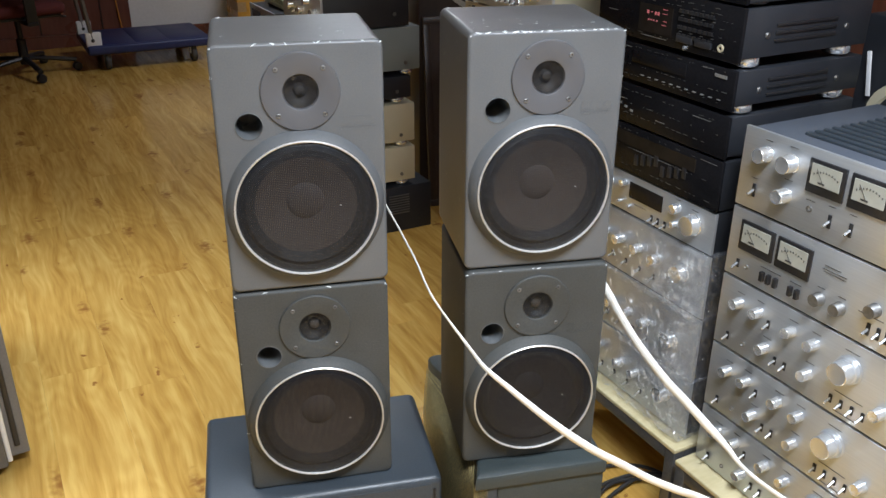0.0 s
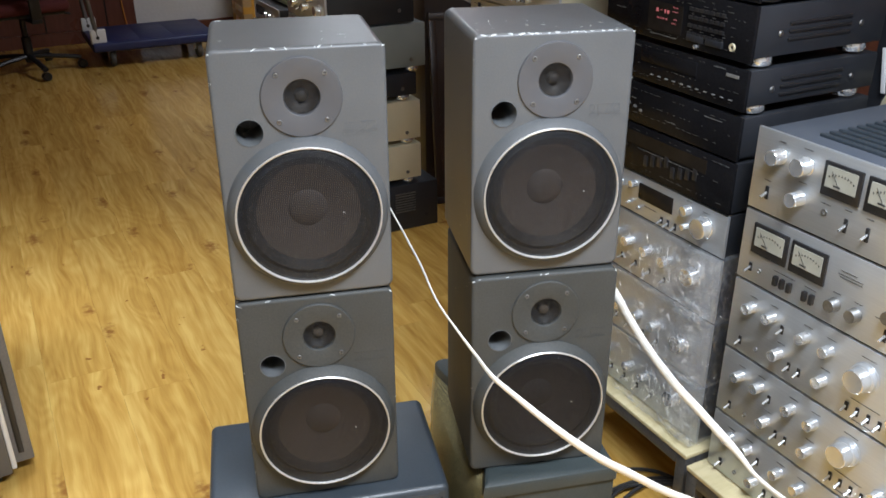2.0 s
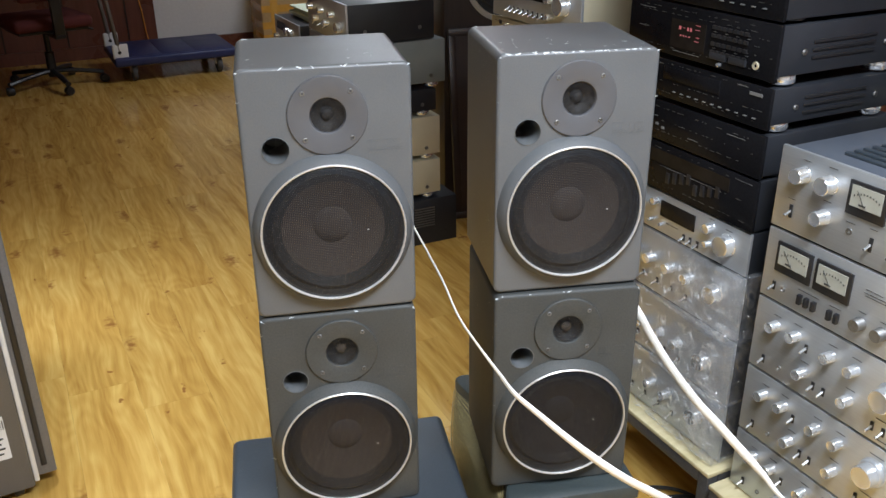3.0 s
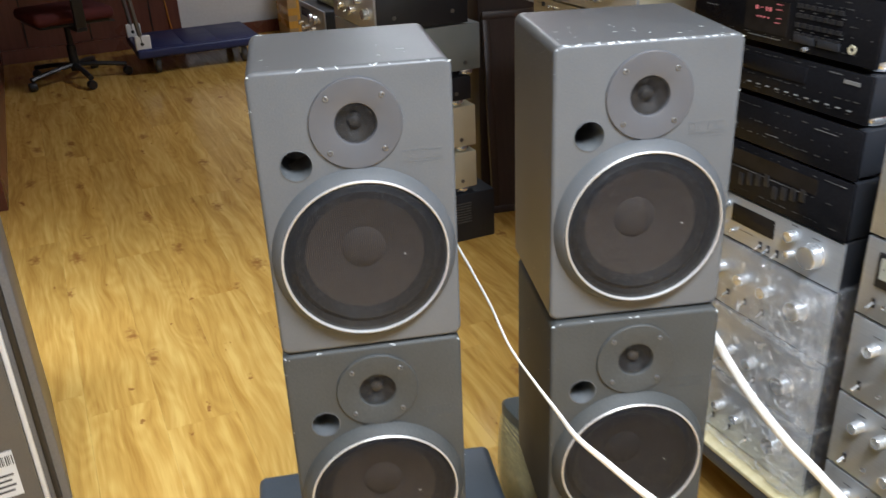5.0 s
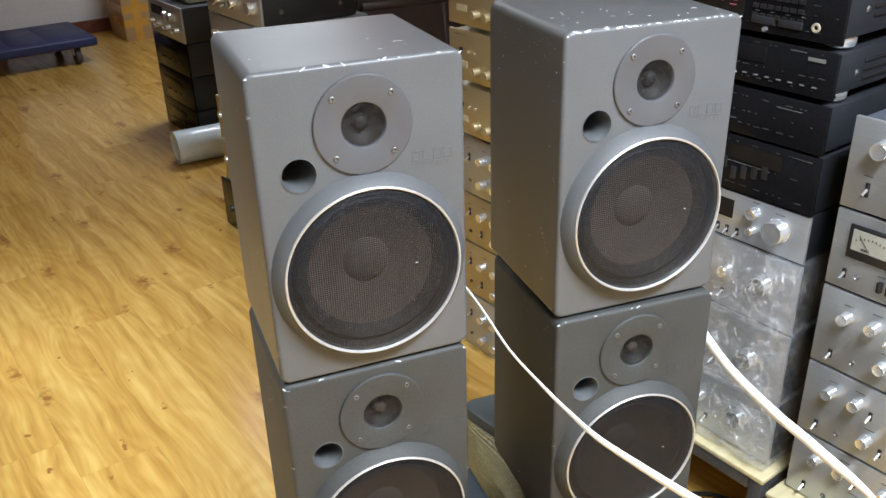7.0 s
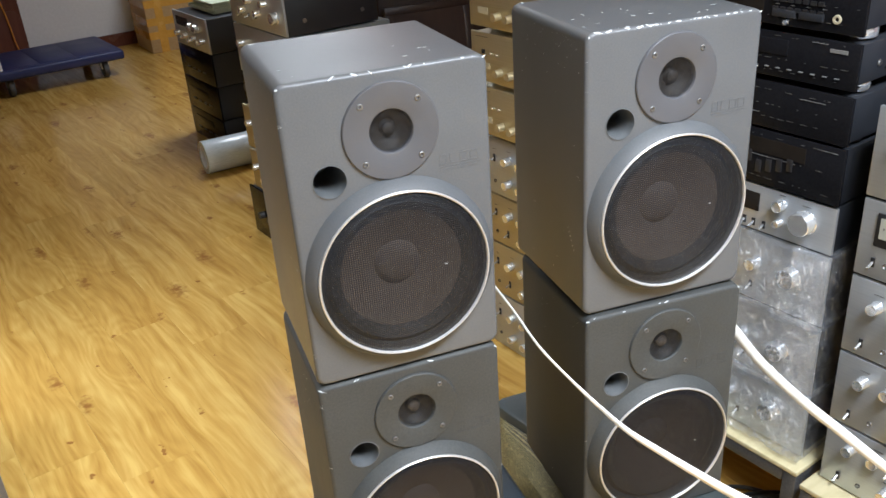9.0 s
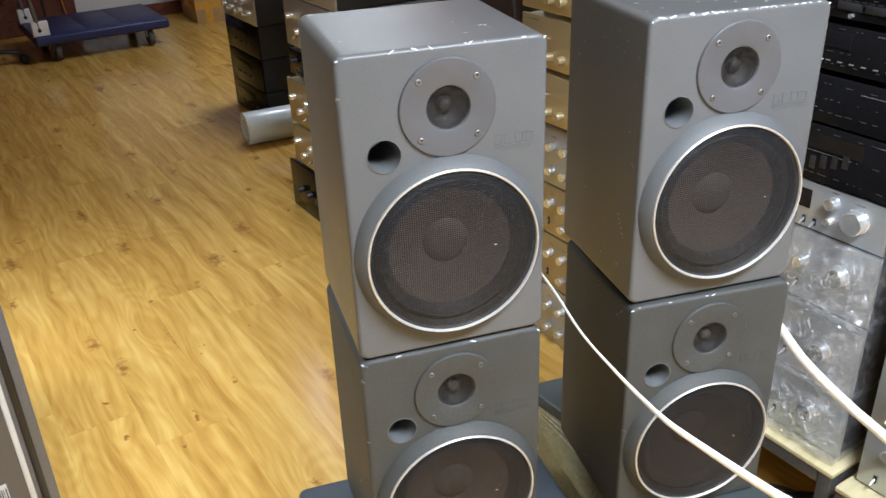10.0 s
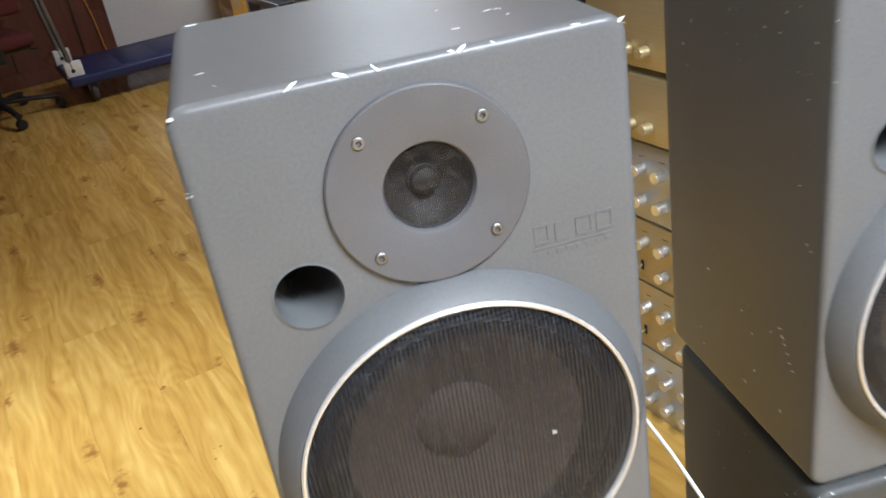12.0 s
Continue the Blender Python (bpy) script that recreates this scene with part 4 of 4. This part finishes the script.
for r in range(3):
    for c in range(5):
        part("push_button", boxed(0.28 + 0.026 * c, 0.297 + 0.026 * c, -0.0075, -0.003, 0.045 + 0.018 * r, 0.054 + 0.018 * r), BLACK, d0, smooth=False)
ribs(d0, 0.36, 0.04, 0.075)


def fine_print(parent, seed, rows, x0=0.04, x1=0.41):
    """Rows of tiny lettering and marks along a black front."""
    rnd = random.Random(seed)
    spots = []
    for z in rows:
        x = x0 + rnd.uniform(0, 0.02)
        while x < x1:
            w = rnd.choice((0.003, 0.005, 0.008, 0.013))
            spots.append((x, z + rnd.uniform(-0.0006, 0.0006), w))
            x += w + rnd.choice((0.006, 0.010, 0.016, 0.034))
    marks(parent, spots, FAINT)


fine_print(d4, 21, (0.018, 0.060, 0.100))
fine_print(d3, 22, (0.024, 0.048, 0.076))
fine_print(d2, 23, (0.021, 0.043, 0.083))
fine_print(d1, 24, (0.026, 0.096, 0.106))
fine_print(d1, 25, (0.053, 0.069, 0.085), 0.258, 0.42)
fine_print(d0, 26, (0.030, 0.062, 0.098))
for x, z in ((0.262, 0.026), (0.315, 0.026)):
    part("rocker_button", boxed(x, x + 0.046, -0.0085, -0.003, z, z + 0.013, bevel=0.0015), SATIN, d1)
bx = unit("black_amplifier", SX, SY, 1.310, SWD, 0.36, 0.13, GLOSS, SATIN, "black amplifier on top of the deck stack", group=GS)

# champagne and silver stack seen between the loudspeakers
GX, GY = 1.364, 2.292 - 0.205
GG = "champagne hi-fi units stacked on the floor"


def gold_amp(z, h, shade, label):
    a = unit("champagne_amplifier", GX, GY, z, 0.41, 0.36, h, shade, SATIN, label, group=GG)
    s = h / 0.162
    for x, zz in ((0.098, 0.11), (0.155, 0.11), (0.21, 0.11), (0.098, 0.045), (0.155, 0.045), (0.21, 0.045)):
        if not (shade is CHAMPAGNE and zz < 0.1 and x < 0.1):
            knob(a, x, zz * s, 0.0125, 0.022)
    toggle(a, 0.035, 0.105 * s, 0.022)
    if shade is CHAMPAGNE:
        toggle(a, 0.085, 0.045 * s, 0.022)
    knob(a, 0.30, 0.08 * s, 0.024, 0.026)
    part("socket", lathed([(0.005, -0.004), (0.0045, -0.006), (0.002, -0.003), (0, -0.003)], (0.037, 0, 0.04 * s), seg=14), BLACK, a)
    marks(a, [(0.098, 0.135 * s, 0.016), (0.035, 0.13 * s, 0.012), (0.155, 0.135 * s, 0.016)], INK)


gold_amp(0.0, 0.180, SILVER, "silver amplifier with round knobs at the floor")
gold_amp(0.182, 0.164, CHAMPAGNE, "champagne amplifier with toggles and round knobs")
gold_amp(0.348, 0.148, CHAMPAGNE, "champagne amplifier with toggles between other units")
gold_amp(0.498, 0.168, SILVER, "silver-grey amplifier with two rows of knobs")
for z, th in ((0.668, 0.143), (0.813, 0.140), (0.955, 0.104)):
    t = unit("champagne_tuner", GX - 0.018, GY + 0.01, z, 0.43, 0.34, th, CHAMPAGNE, GOLDCASE, "slim champagne amplifier on dark round feet", group=GG, feet=0.020)
    knob(t, 0.118, 0.045, 0.011, 0.020, CHAMPAGNE)
    knob(t, 0.165, 0.045, 0.011, 0.020, CHAMPAGNE)
    part("power_button", boxed(0.045, 0.056, -0.0065, -0.003, 0.085, 0.096), BLACK, t, smooth=False)
    for x in (0.08, 0.105):
        part("indicator", lathed([(0.003, -0.004), (0.003, -0.008), (0, -0.0085)], (x, 0, 0.088), seg=10), CHROME, t)
    part("badge", boxed(0.035, 0.075, -0.005, -0.0035, 0.045, 0.062), GOLDCASE, t, smooth=False)
    knob(t, 0.3, 0.075, 0.02, 0.022, CHAMPAGNE)
    marks(t, [(0.045, th - 0.012, 0.05)], INK)
top = unit("silver_receiver", GX - 0.02, GY, 1.061, 0.43, 0.34, 0.13, SILVER, GOLDCASE, "silver receiver with a row of small toggles and a large knob", group=GG)
for x, z, r, ln in ((0.36, 0.07, 0.024, 0.026), (0.30, 0.08, 0.013, 0.02), (0.30, 0.035, 0.009, 0.018), (0.06, 0.08, 0.012, 0.02)):
    knob(top, x, z, r, ln)
for k in range(8):
    toggle(top, 0.09 + 0.024 * k, 0.03, 0.014)
part("display_window", boxed(0.12, 0.26, -0.006, -0.0035, 0.065, 0.11), GLASS, top, smooth=False)

# stack that stands sideways to the loudspeakers, behind the left pair
GN = "hi-fi units stacked on the floor behind the loudspeakers"
NX = 1.19
base_amp = unit("black_power_amplifier", NX - 0.026, 3.08 + 0.25, 0.0, 0.50, 0.462, 0.20, GLOSS, SATIN, "black power amplifier with side vents on the floor", group=GN)
for k in range(8):
    part("vent_slat", boxed(0.494, 0.4985, 0.27, 0.36, 0.08 + 0.011 * k, 0.084 + 0.011 * k), LEGS, base_amp, smooth=False)
for y in (0.06, 0.41):
    part("side_screw", lathed([(0.007, 0), (0.006, 0.003), (0, 0.003)], (0.494, y, 0.05), "x", 12), BLACK, base_amp)
for k in range(3):
    knob(base_amp, 0.1 + 0.08 * k, 0.1, 0.014, 0.02, BLACK)
for z, h, shade, case, d, nm in ((0.203, 0.163, CHAMPAGNE, GOLDCASE, 0.39, "champagne amplifier with a plain side and one screw"), (0.368, 0.176, CHAMPAGNE, GOLDCASE, 0.39, "champagne amplifier stacked on its twin"), (0.546, 0.108, GLOSS, SATIN, 0.355, "slim black tuner on champagne amplifiers"), (0.656, 0.186, SILVER, TEALCASE, 0.395, "silver amplifier with a grey-green case"), (0.844, 0.148, SILVER, SATIN, 0.35, "silver receiver with a black case and many knobs")):
    u = unit("side_amplifier", NX - (0.024 if z < 0.5 else 0.004), 3.08 + 0.222, z, 0.43, d, h, shade, case, nm, group=GN, feet=0.018 if z < 0.8 else 0.0)
    for k, x in enumerate((0.06, 0.12, 0.18, 0.24, 0.30, 0.37)):
        knob(u, x, h * (0.4 if k % 2 else 0.65), 0.013 if k < 5 else 0.02, 0.022, CHROME if shade is not GLOSS else BLACK)
    for x in (0.09, 0.15, 0.21):
        toggle(u, x, h * 0.28, 0.014)
    for y in (0.07, d - 0.06):
        part("side_screw", lathed([(0.008, 0), (0.007, 0.003), (0, 0.003)], (0.4235, y, 0.045), "x", 12), SCREW, u)

# far stack
GF = "far hi-fi stack"
for z, h, shade, nm in ((0.0, 0.157, GLOSS, "black deck at the foot of the far stack"), (0.157, 0.170, GLOSS, "black deck in the far stack"), (0.327, 0.165, GLOSS, "black amplifier in the far stack"), (0.492, 0.171, SILVER, "silver receiver with bright knobs on the far stack")):
    u = unit("far_unit", 1.47, 4.80, z, 0.44, 0.38, h, shade, SATIN, nm, group=GF)
    if shade is SILVER:
        for k in range(7):
            knob(u, 0.05 + 0.055 * k, 0.045 if k % 2 else 0.06, 0.014, 0.024)
        for x in (0.26, 0.33):
            knob(u, x, 0.115, 0.022, 0.026)
        part("display_window", boxed(0.04, 0.2, -0.006, -0.0035, 0.10, 0.145), GLASS, u, smooth=False)
    else:
        for k in range(4):
            part("push_button", boxed(0.08 + 0.07 * k, 0.12 + 0.07 * k, -0.006, -0.003, 0.05, 0.058), BLACK, u, smooth=False)
        part("tray", boxed(0.06, 0.3, -0.006, -0.003, 0.09, 0.12, bevel=0.001), GLOSS, u)
papers = thing("paper_stack", ROOM @ pose(1.55, 4.66, 0.663), "loose stack of pale green papers on the silver receiver", "papers")
for k in range(6):
    part("sheet", boxed(0.0, 0.22, 0.0, 0.3, 0.009 * k, 0.009 * k + 0.0085, bevel=0.001), PAPER, papers, smooth=False, m=pose(0.006 * math.sin(k * 2.1), 0.008 * math.cos(k * 1.7), 0, 0, 0, 4 * math.sin(k * 1.3)))

# tall dark loudspeaker and a leaning grille
tower = thing("tower_speaker", pose(0.80, 3.78, 0), "tall dark veneered floor loudspeaker with silver-ringed driver", "loudspeaker")
part("cabinet", boxed(0, 0.50, 0, 0.36, 0, 1.35, bevel=0.006), DARKWOOD, tower)
for z, r in ((1.0, 0.16), (0.42, 0.17)):
    dr = part("driver", lathed([(r, -0.012), (r * 0.86, -0.006), (r * 0.8, -0.012), (r * 0.3, 0.03), (r * 0.28, 0.02), (0, 0.012)], (0.27, -0.002, z), seg=48), SURROUND, tower)
    part("trim_ring", lathed([(r * 1.12, 0.0), (r * 1.12, -0.012), (r, -0.016), (r * 0.97, -0.010)], (0.27, -0.002, z), seg=56), RING, dr, "bright silver ring")
leaning = thing("speaker_grille", pose(0.815, 3.60, 0, -9, 0, 3), "dark brown framed speaker grille leaning on a tall loudspeaker", "speaker grille")
part("cloth", boxed(0.03, 0.33, 0.004, 0.02, 0.03, 0.79), DARKWOOD, leaning, smooth=False)
for a, b, c, d in ((0, 0.36, 0, 0.03), (0, 0.36, 0.79, 0.82), (0, 0.03, 0.03, 0.79), (0.33, 0.36, 0.03, 0.79)):
    part("frame_bar", boxed(a, b, 0, 0.025, c, d, bevel=0.002), DARKWOOD, leaning)

back = thing("black_speaker", ROOM @ pose(1.84, 1.36, 0, 0, 0, -90), "black floor loudspeaker with a champagne ring behind the amplifiers", "loudspeaker")
part("cabinet", boxed(0, 0.36, 0, 0.30, 0, 1.13, bevel=0.005), SATIN, back)
part("driver", lathed([(0.062, -0.004), (0.05, -0.002), (0.02, 0.012), (0, 0.008)], (0.13, -0.001, 0.91), seg=36), SURROUND, back)
part("trim_ring", lathed([(0.088, 0.0), (0.088, -0.006), (0.066, -0.009), (0.061, -0.004)], (0.13, -0.001, 0.91), seg=40), GOLDCASE, back, "champagne trim ring")
part("tag_strip", boxed(0.205, 0.216, -0.012, -0.0092, 0.93, 1.03, bevel=0.001), LABEL, back, "white hanging strip", m=pose(0, 0, 0, 0, -10, 0))

# ---- loose things in the aisle ----
roll = thing("film_roll", ROOM @ pose(1.26, 4.36, 0.078, 0, 0, -6), "roll of clear stretch film lying on the floor", "film roll")
part("film", lathed([(0.056, 0.0), (0.078, 0.0), (0.079, 0.004), (0.079, 0.296), (0.077, 0.3), (0.056, 0.3)], (0, 0, 0), "x", 40), ROLLFILM, roll, "clear film wound in many turns")
part("core", lathed([(0.056, 0.0), (0.05, 0.0), (0.05, 0.3), (0.056, 0.3)], (0, 0, 0), "x", 40), LABEL, roll, "pale paper core")

cart = thing("platform_cart", ROOM @ pose(0.735, 6.60, 0), "blue platform hand cart with a folded steel handle", "hand cart")
part("platform", boxed(0, 0.87, 0, 0.66, 0.116, 0.180, bevel=0.018, seg=4), BLUE, cart)
for k in range(3):
    part("tread", boxed(0.10 + 0.235 * k, 0.325 + 0.235 * k, 0.05, 0.61, 0.178, 0.1825, bevel=0.002), BLUE, cart)
for x in (0.13, 0.74):
    for y in (0.08, 0.60):
        w = part("wheel", lathed([(0.0, -0.018), (0.03, -0.018), (0.058, -0.017), (0.0625, -0.010), (0.0625, 0.010), (0.058, 0.017), (0.03, 0.018), (0, 0.018)], (x, y, 0.0625), "x", 28), RUBBER, cart)
        part("fork", boxed(x - 0.026, x + 0.026, y - 0.012, y + 0.012, 0.060, 0.119, bevel=0.003), WHITEMETAL if x > 0.5 else LEGS, w)
for y in (0.05, 0.55):
    part("handle_bracket", boxed(0.0, 0.105, y - 0.014, y + 0.014, 0.168, 0.272, bevel=0.010, seg=3), WHITEMETAL, cart, "white steel bracket")
    part("bolt", lathed([(0.012, 0), (0.012, -0.004), (0, -0.005)], (0.045, y - 0.012, 0.215), seg=12), BLACK, cart)
bm = bmesh.new()
tube(bm, [(0.045, 0.05, 0.22), (0.01, 0.05, 0.55), (-0.03, 0.05, 0.92), (-0.032, 0.10, 0.98), (-0.032, 0.50, 0.98), (-0.03, 0.55, 0.92), (0.01, 0.55, 0.55), (0.045, 0.55, 0.22)], 0.015, 12)
part("handle", bm, SCREW, cart, "bent steel tube handle")

chair = thing("office_chair", ROOM @ pose(0.33, 6.78, 0, 0, 0, 14), "maroon office chair on a black five-star base", "office chair")
part("seat", boxed(-0.26, 0.26, -0.25, 0.25, 0.42, 0.50, bevel=0.035, seg=4), MAROON, chair, "maroon cloth seat")
part("seat_pan", boxed(-0.23, 0.23, -0.22, 0.22, 0.40, 0.425, bevel=0.01), BLACK, chair)
part("backrest", boxed(-0.22, 0.22, -0.32, -0.26, 0.62, 1.05, bevel=0.028, seg=4), MAROON, chair, "maroon cloth back")
part("back_bar", boxed(-0.035, 0.035, -0.34, -0.305, 0.40, 0.95, bevel=0.008), BLACK, chair)
part("back_arm", boxed(-0.035, 0.035, -0.335, 0.0, 0.375, 0.402, bevel=0.006), BLACK, chair)
part("gas_lift", lathed([(0.0, 0.07), (0.03, 0.07), (0.032, 0.1), (0.03, 0.24), (0.02, 0.245), (0.02, 0.40), (0, 0.40)], (0, 0, 0), "z", 20), BLACK, chair)
bm = bmesh.new()
tube(bm, [(0.1, 0.0, 0.39), (0.25, -0.05, 0.38), (0.31, -0.06, 0.37)], 0.008, 8)
part("lever", bm, BLACK, chair)
for k in range(5):
    a = radians(72 * k - 20)
    bm = bmesh.new()
    tube(bm, [(0.03 * math.cos(a), 0.03 * math.sin(a), 0.11), (0.2 * math.cos(a), 0.2 * math.sin(a), 0.095), (0.335 * math.cos(a), 0.335 * math.sin(a), 0.075)], 0.016, 8, 1.3)
    leg = part("base_leg", bm, BLACK, chair)
    part("caster", lathed([(0, -0.024), (0.026, -0.024), (0.03, -0.018), (0.03, 0.018), (0.026, 0.024), (0, 0.024)], (0.335 * math.cos(a), 0.335 * math.sin(a), 0.03), "x" if k % 2 else "y", 20), BLACK, leg)

carton = thing("carton", ROOM @ pose(1.95, 7.10, 0, 0, 0, -3), "cardboard carton wrapped in orange packing tape", "carton")
part("box", boxed(0, 0.46, 0, 0.42, 0, 0.55, bevel=0.004), CARTON, carton)
for z in (0.10, 0.20, 0.33):
    part("tape", boxed(-0.002, 0.462, -0.002, 0.422, z, z + 0.055), TAPE, carton, "glossy orange tape", False)
part("tape", boxed(0.07, 0.13, -0.003, 0.423, -0.0, 0.552), TAPE, carton, "glossy orange tape", False)
bm = bmesh.new()
tube(bm, [(1.09, Y1 - 0.06, 0.9), (1.07, Y1 - 0.062, 0.6), (1.10, Y1 - 0.06, 0.35), (1.12, Y1 - 0.075, 0.12), (1.17, Y1 - 0.10, 0.006)], 0.005, 8)
cord = part("extension_cord", bm, ORANGE)
cord.matrix_world = ROOM
tagged(cord, "thin orange cord hanging down the wooden cladding", "cord")

# grey steel case beside the aisle
case = thing("steel_case", pose(-0.612, 2.03, 0, 0, 0, 18), "grey-brown steel case on casters with a barcode label", "case")
part("body", boxed(-0.55, 0.0, 0.0, 0.5, 0.034, 1.05, bevel=0.006), GREYCAB, case)
part("white_strip", boxed(0.0, 0.012, 0.012, 0.03, 0.04, 1.05, bevel=0.003), WHITEMETAL, case, "white edging strip")
part("door_frame", boxed(-0.545, 0.055, 0.034, 0.56, 0.04, 1.06, bevel=0.004), GREYTRIM, case, "grey outer frame")
part("seal", boxed(0.022, 0.036, 0.029, 0.04, 0.07, 1.04, bevel=0.002), BLACK, case, "dark rubber seal")
lab = part("barcode_label", boxed(-0.10, -0.035, -0.0025, 0.002, 0.14, 0.26), LABEL, case, "white label with bars", False)
bm = bmesh.new()
for k in range(14):
    box(bm, -0.094 + 0.0042 * k, -0.094 + 0.0042 * k + (0.0024 if k % 3 else 0.0012), -0.0034, -0.0022, 0.225, 0.25)
for k in range(4):
    box(bm, -0.094, -0.05 + 0.006 * (k % 2), -0.0034, -0.0022, 0.155 + 0.014 * k, 0.160 + 0.014 * k)
part("print", bm, INK, lab, smooth=False)
for x, y in ((-0.04, 0.04), (-0.5, 0.04), (-0.04, 0.46), (-0.5, 0.46)):
    part("caster", lathed([(0, -0.012), (0.017, -0.012), (0.02, -0.007), (0.02, 0.007), (0.017, 0.012), (0, 0.012)], (x, y, 0.02), "x", 18), BLACK, case)

# ---- cables ----
bm = bmesh.new()
tube(bm, [(0.25, 1.85, 0.85), (0.30, 1.775, 0.81), (0.331, 1.700, 0.758), (0.339, 1.670, 0.743), (0.355, 1.613, 0.711), (0.370, 1.538, 0.671), (0.398, 1.477, 0.633), (0.420, 1.430, 0.608), (0.434, 1.371, 0.599), (0.469, 1.331, 0.575), (0.507, 1.283, 0.553), (0.552, 1.253, 0.521), (0.598, 1.229, 0.492), (0.646, 1.212, 0.466), (0.698, 1.199, 0.434), (0.747, 1.181, 0.414), (0.792, 1.176, 0.392), (0.863, 1.152, 0.355), (0.98, 1.12, 0.28), (1.16, 1.08, 0.212)], lambda t: 0.0025 + 0.0060 * min(1, max(0, (t - 0.30) * 3.4)), 10, 0.7)
tagged(part("white_cable", bm, CABLE), "thick ivory cable hanging across a loudspeaker", "cable", "ivory cables")
bm = bmesh.new()
tube(bm, [(0.66, 1.83, 0.76), (0.72, 1.72, 0.70), (0.756, 1.580, 0.617), (0.772, 1.557, 0.583), (0.796, 1.514, 0.536), (0.810, 1.456, 0.511), (0.823, 1.401, 0.493), (0.842, 1.361, 0.474), (0.863, 1.316, 0.451), (0.880, 1.282, 0.433), (0.890, 1.257, 0.421), (0.897, 1.227, 0.410), (0.908, 1.184, 0.406), (0.923, 1.127, 0.409), (0.949, 1.075, 0.405), (1.02, 0.99, 0.33), (1.13, 1.02, 0.212)], lambda t: 0.0098 - 0.0052 * min(1, max(0, (t - 0.52) * 6)), 10, 0.7)
tagged(part("white_cable", bm, CABLE), "thick ivory cable running past the silver amplifiers", "cable", "ivory cables")
for seed in (1, 2, 3):
    rnd = random.Random(seed)
    bm = bmesh.new()
    pts = [(0.86 + 0.03 * seed + (0.13 + 0.02 * seed) * math.cos(k * 0.75 + seed * 2) + rnd.uniform(-0.015, 0.015), 1.60 - 0.03 * seed + 0.15 * math.sin(k * 0.75 + seed * 2) + rnd.uniform(-0.015, 0.015), 0.007 + 0.005 * (k % 2) + 0.003 * seed) for k in range(13)]
    tube(bm, pts, 0.005, 8)
    tagged(part("black_cable", bm, BLACKCABLE), "black cable coiled loosely on the floor under the bench", "cable", "black cables")

# ---- floor boards ----
plank_mesh = None
PW, PL = 0.193, 1.22
rnd = random.Random(11)
row = 0
x = X0
while x < X1 - 0.02:
    w = min(PW, X1 - x)
    y = Y0 - rnd.uniform(0.05, 1.1)
    while y < Y1:
        a, b = max(y, Y0), min(y + PL, Y1)
        if b - a > 0.03:
            full = w == PW and b - a > PL - 0.001
            if full and plank_mesh:
                ob = new("plank", plank_mesh)
                ob.parent = floor
            else:
                ob = part("plank", boxed(0.0002, w - 0.0002, 0.0003, b - a - 0.0003, -0.012, 0.0), OAK, floor, smooth=False)
                if full:
                    plank_mesh = ob.data
            ob.matrix_local = pose(x, a, 0)
        y += PL
    x += PW
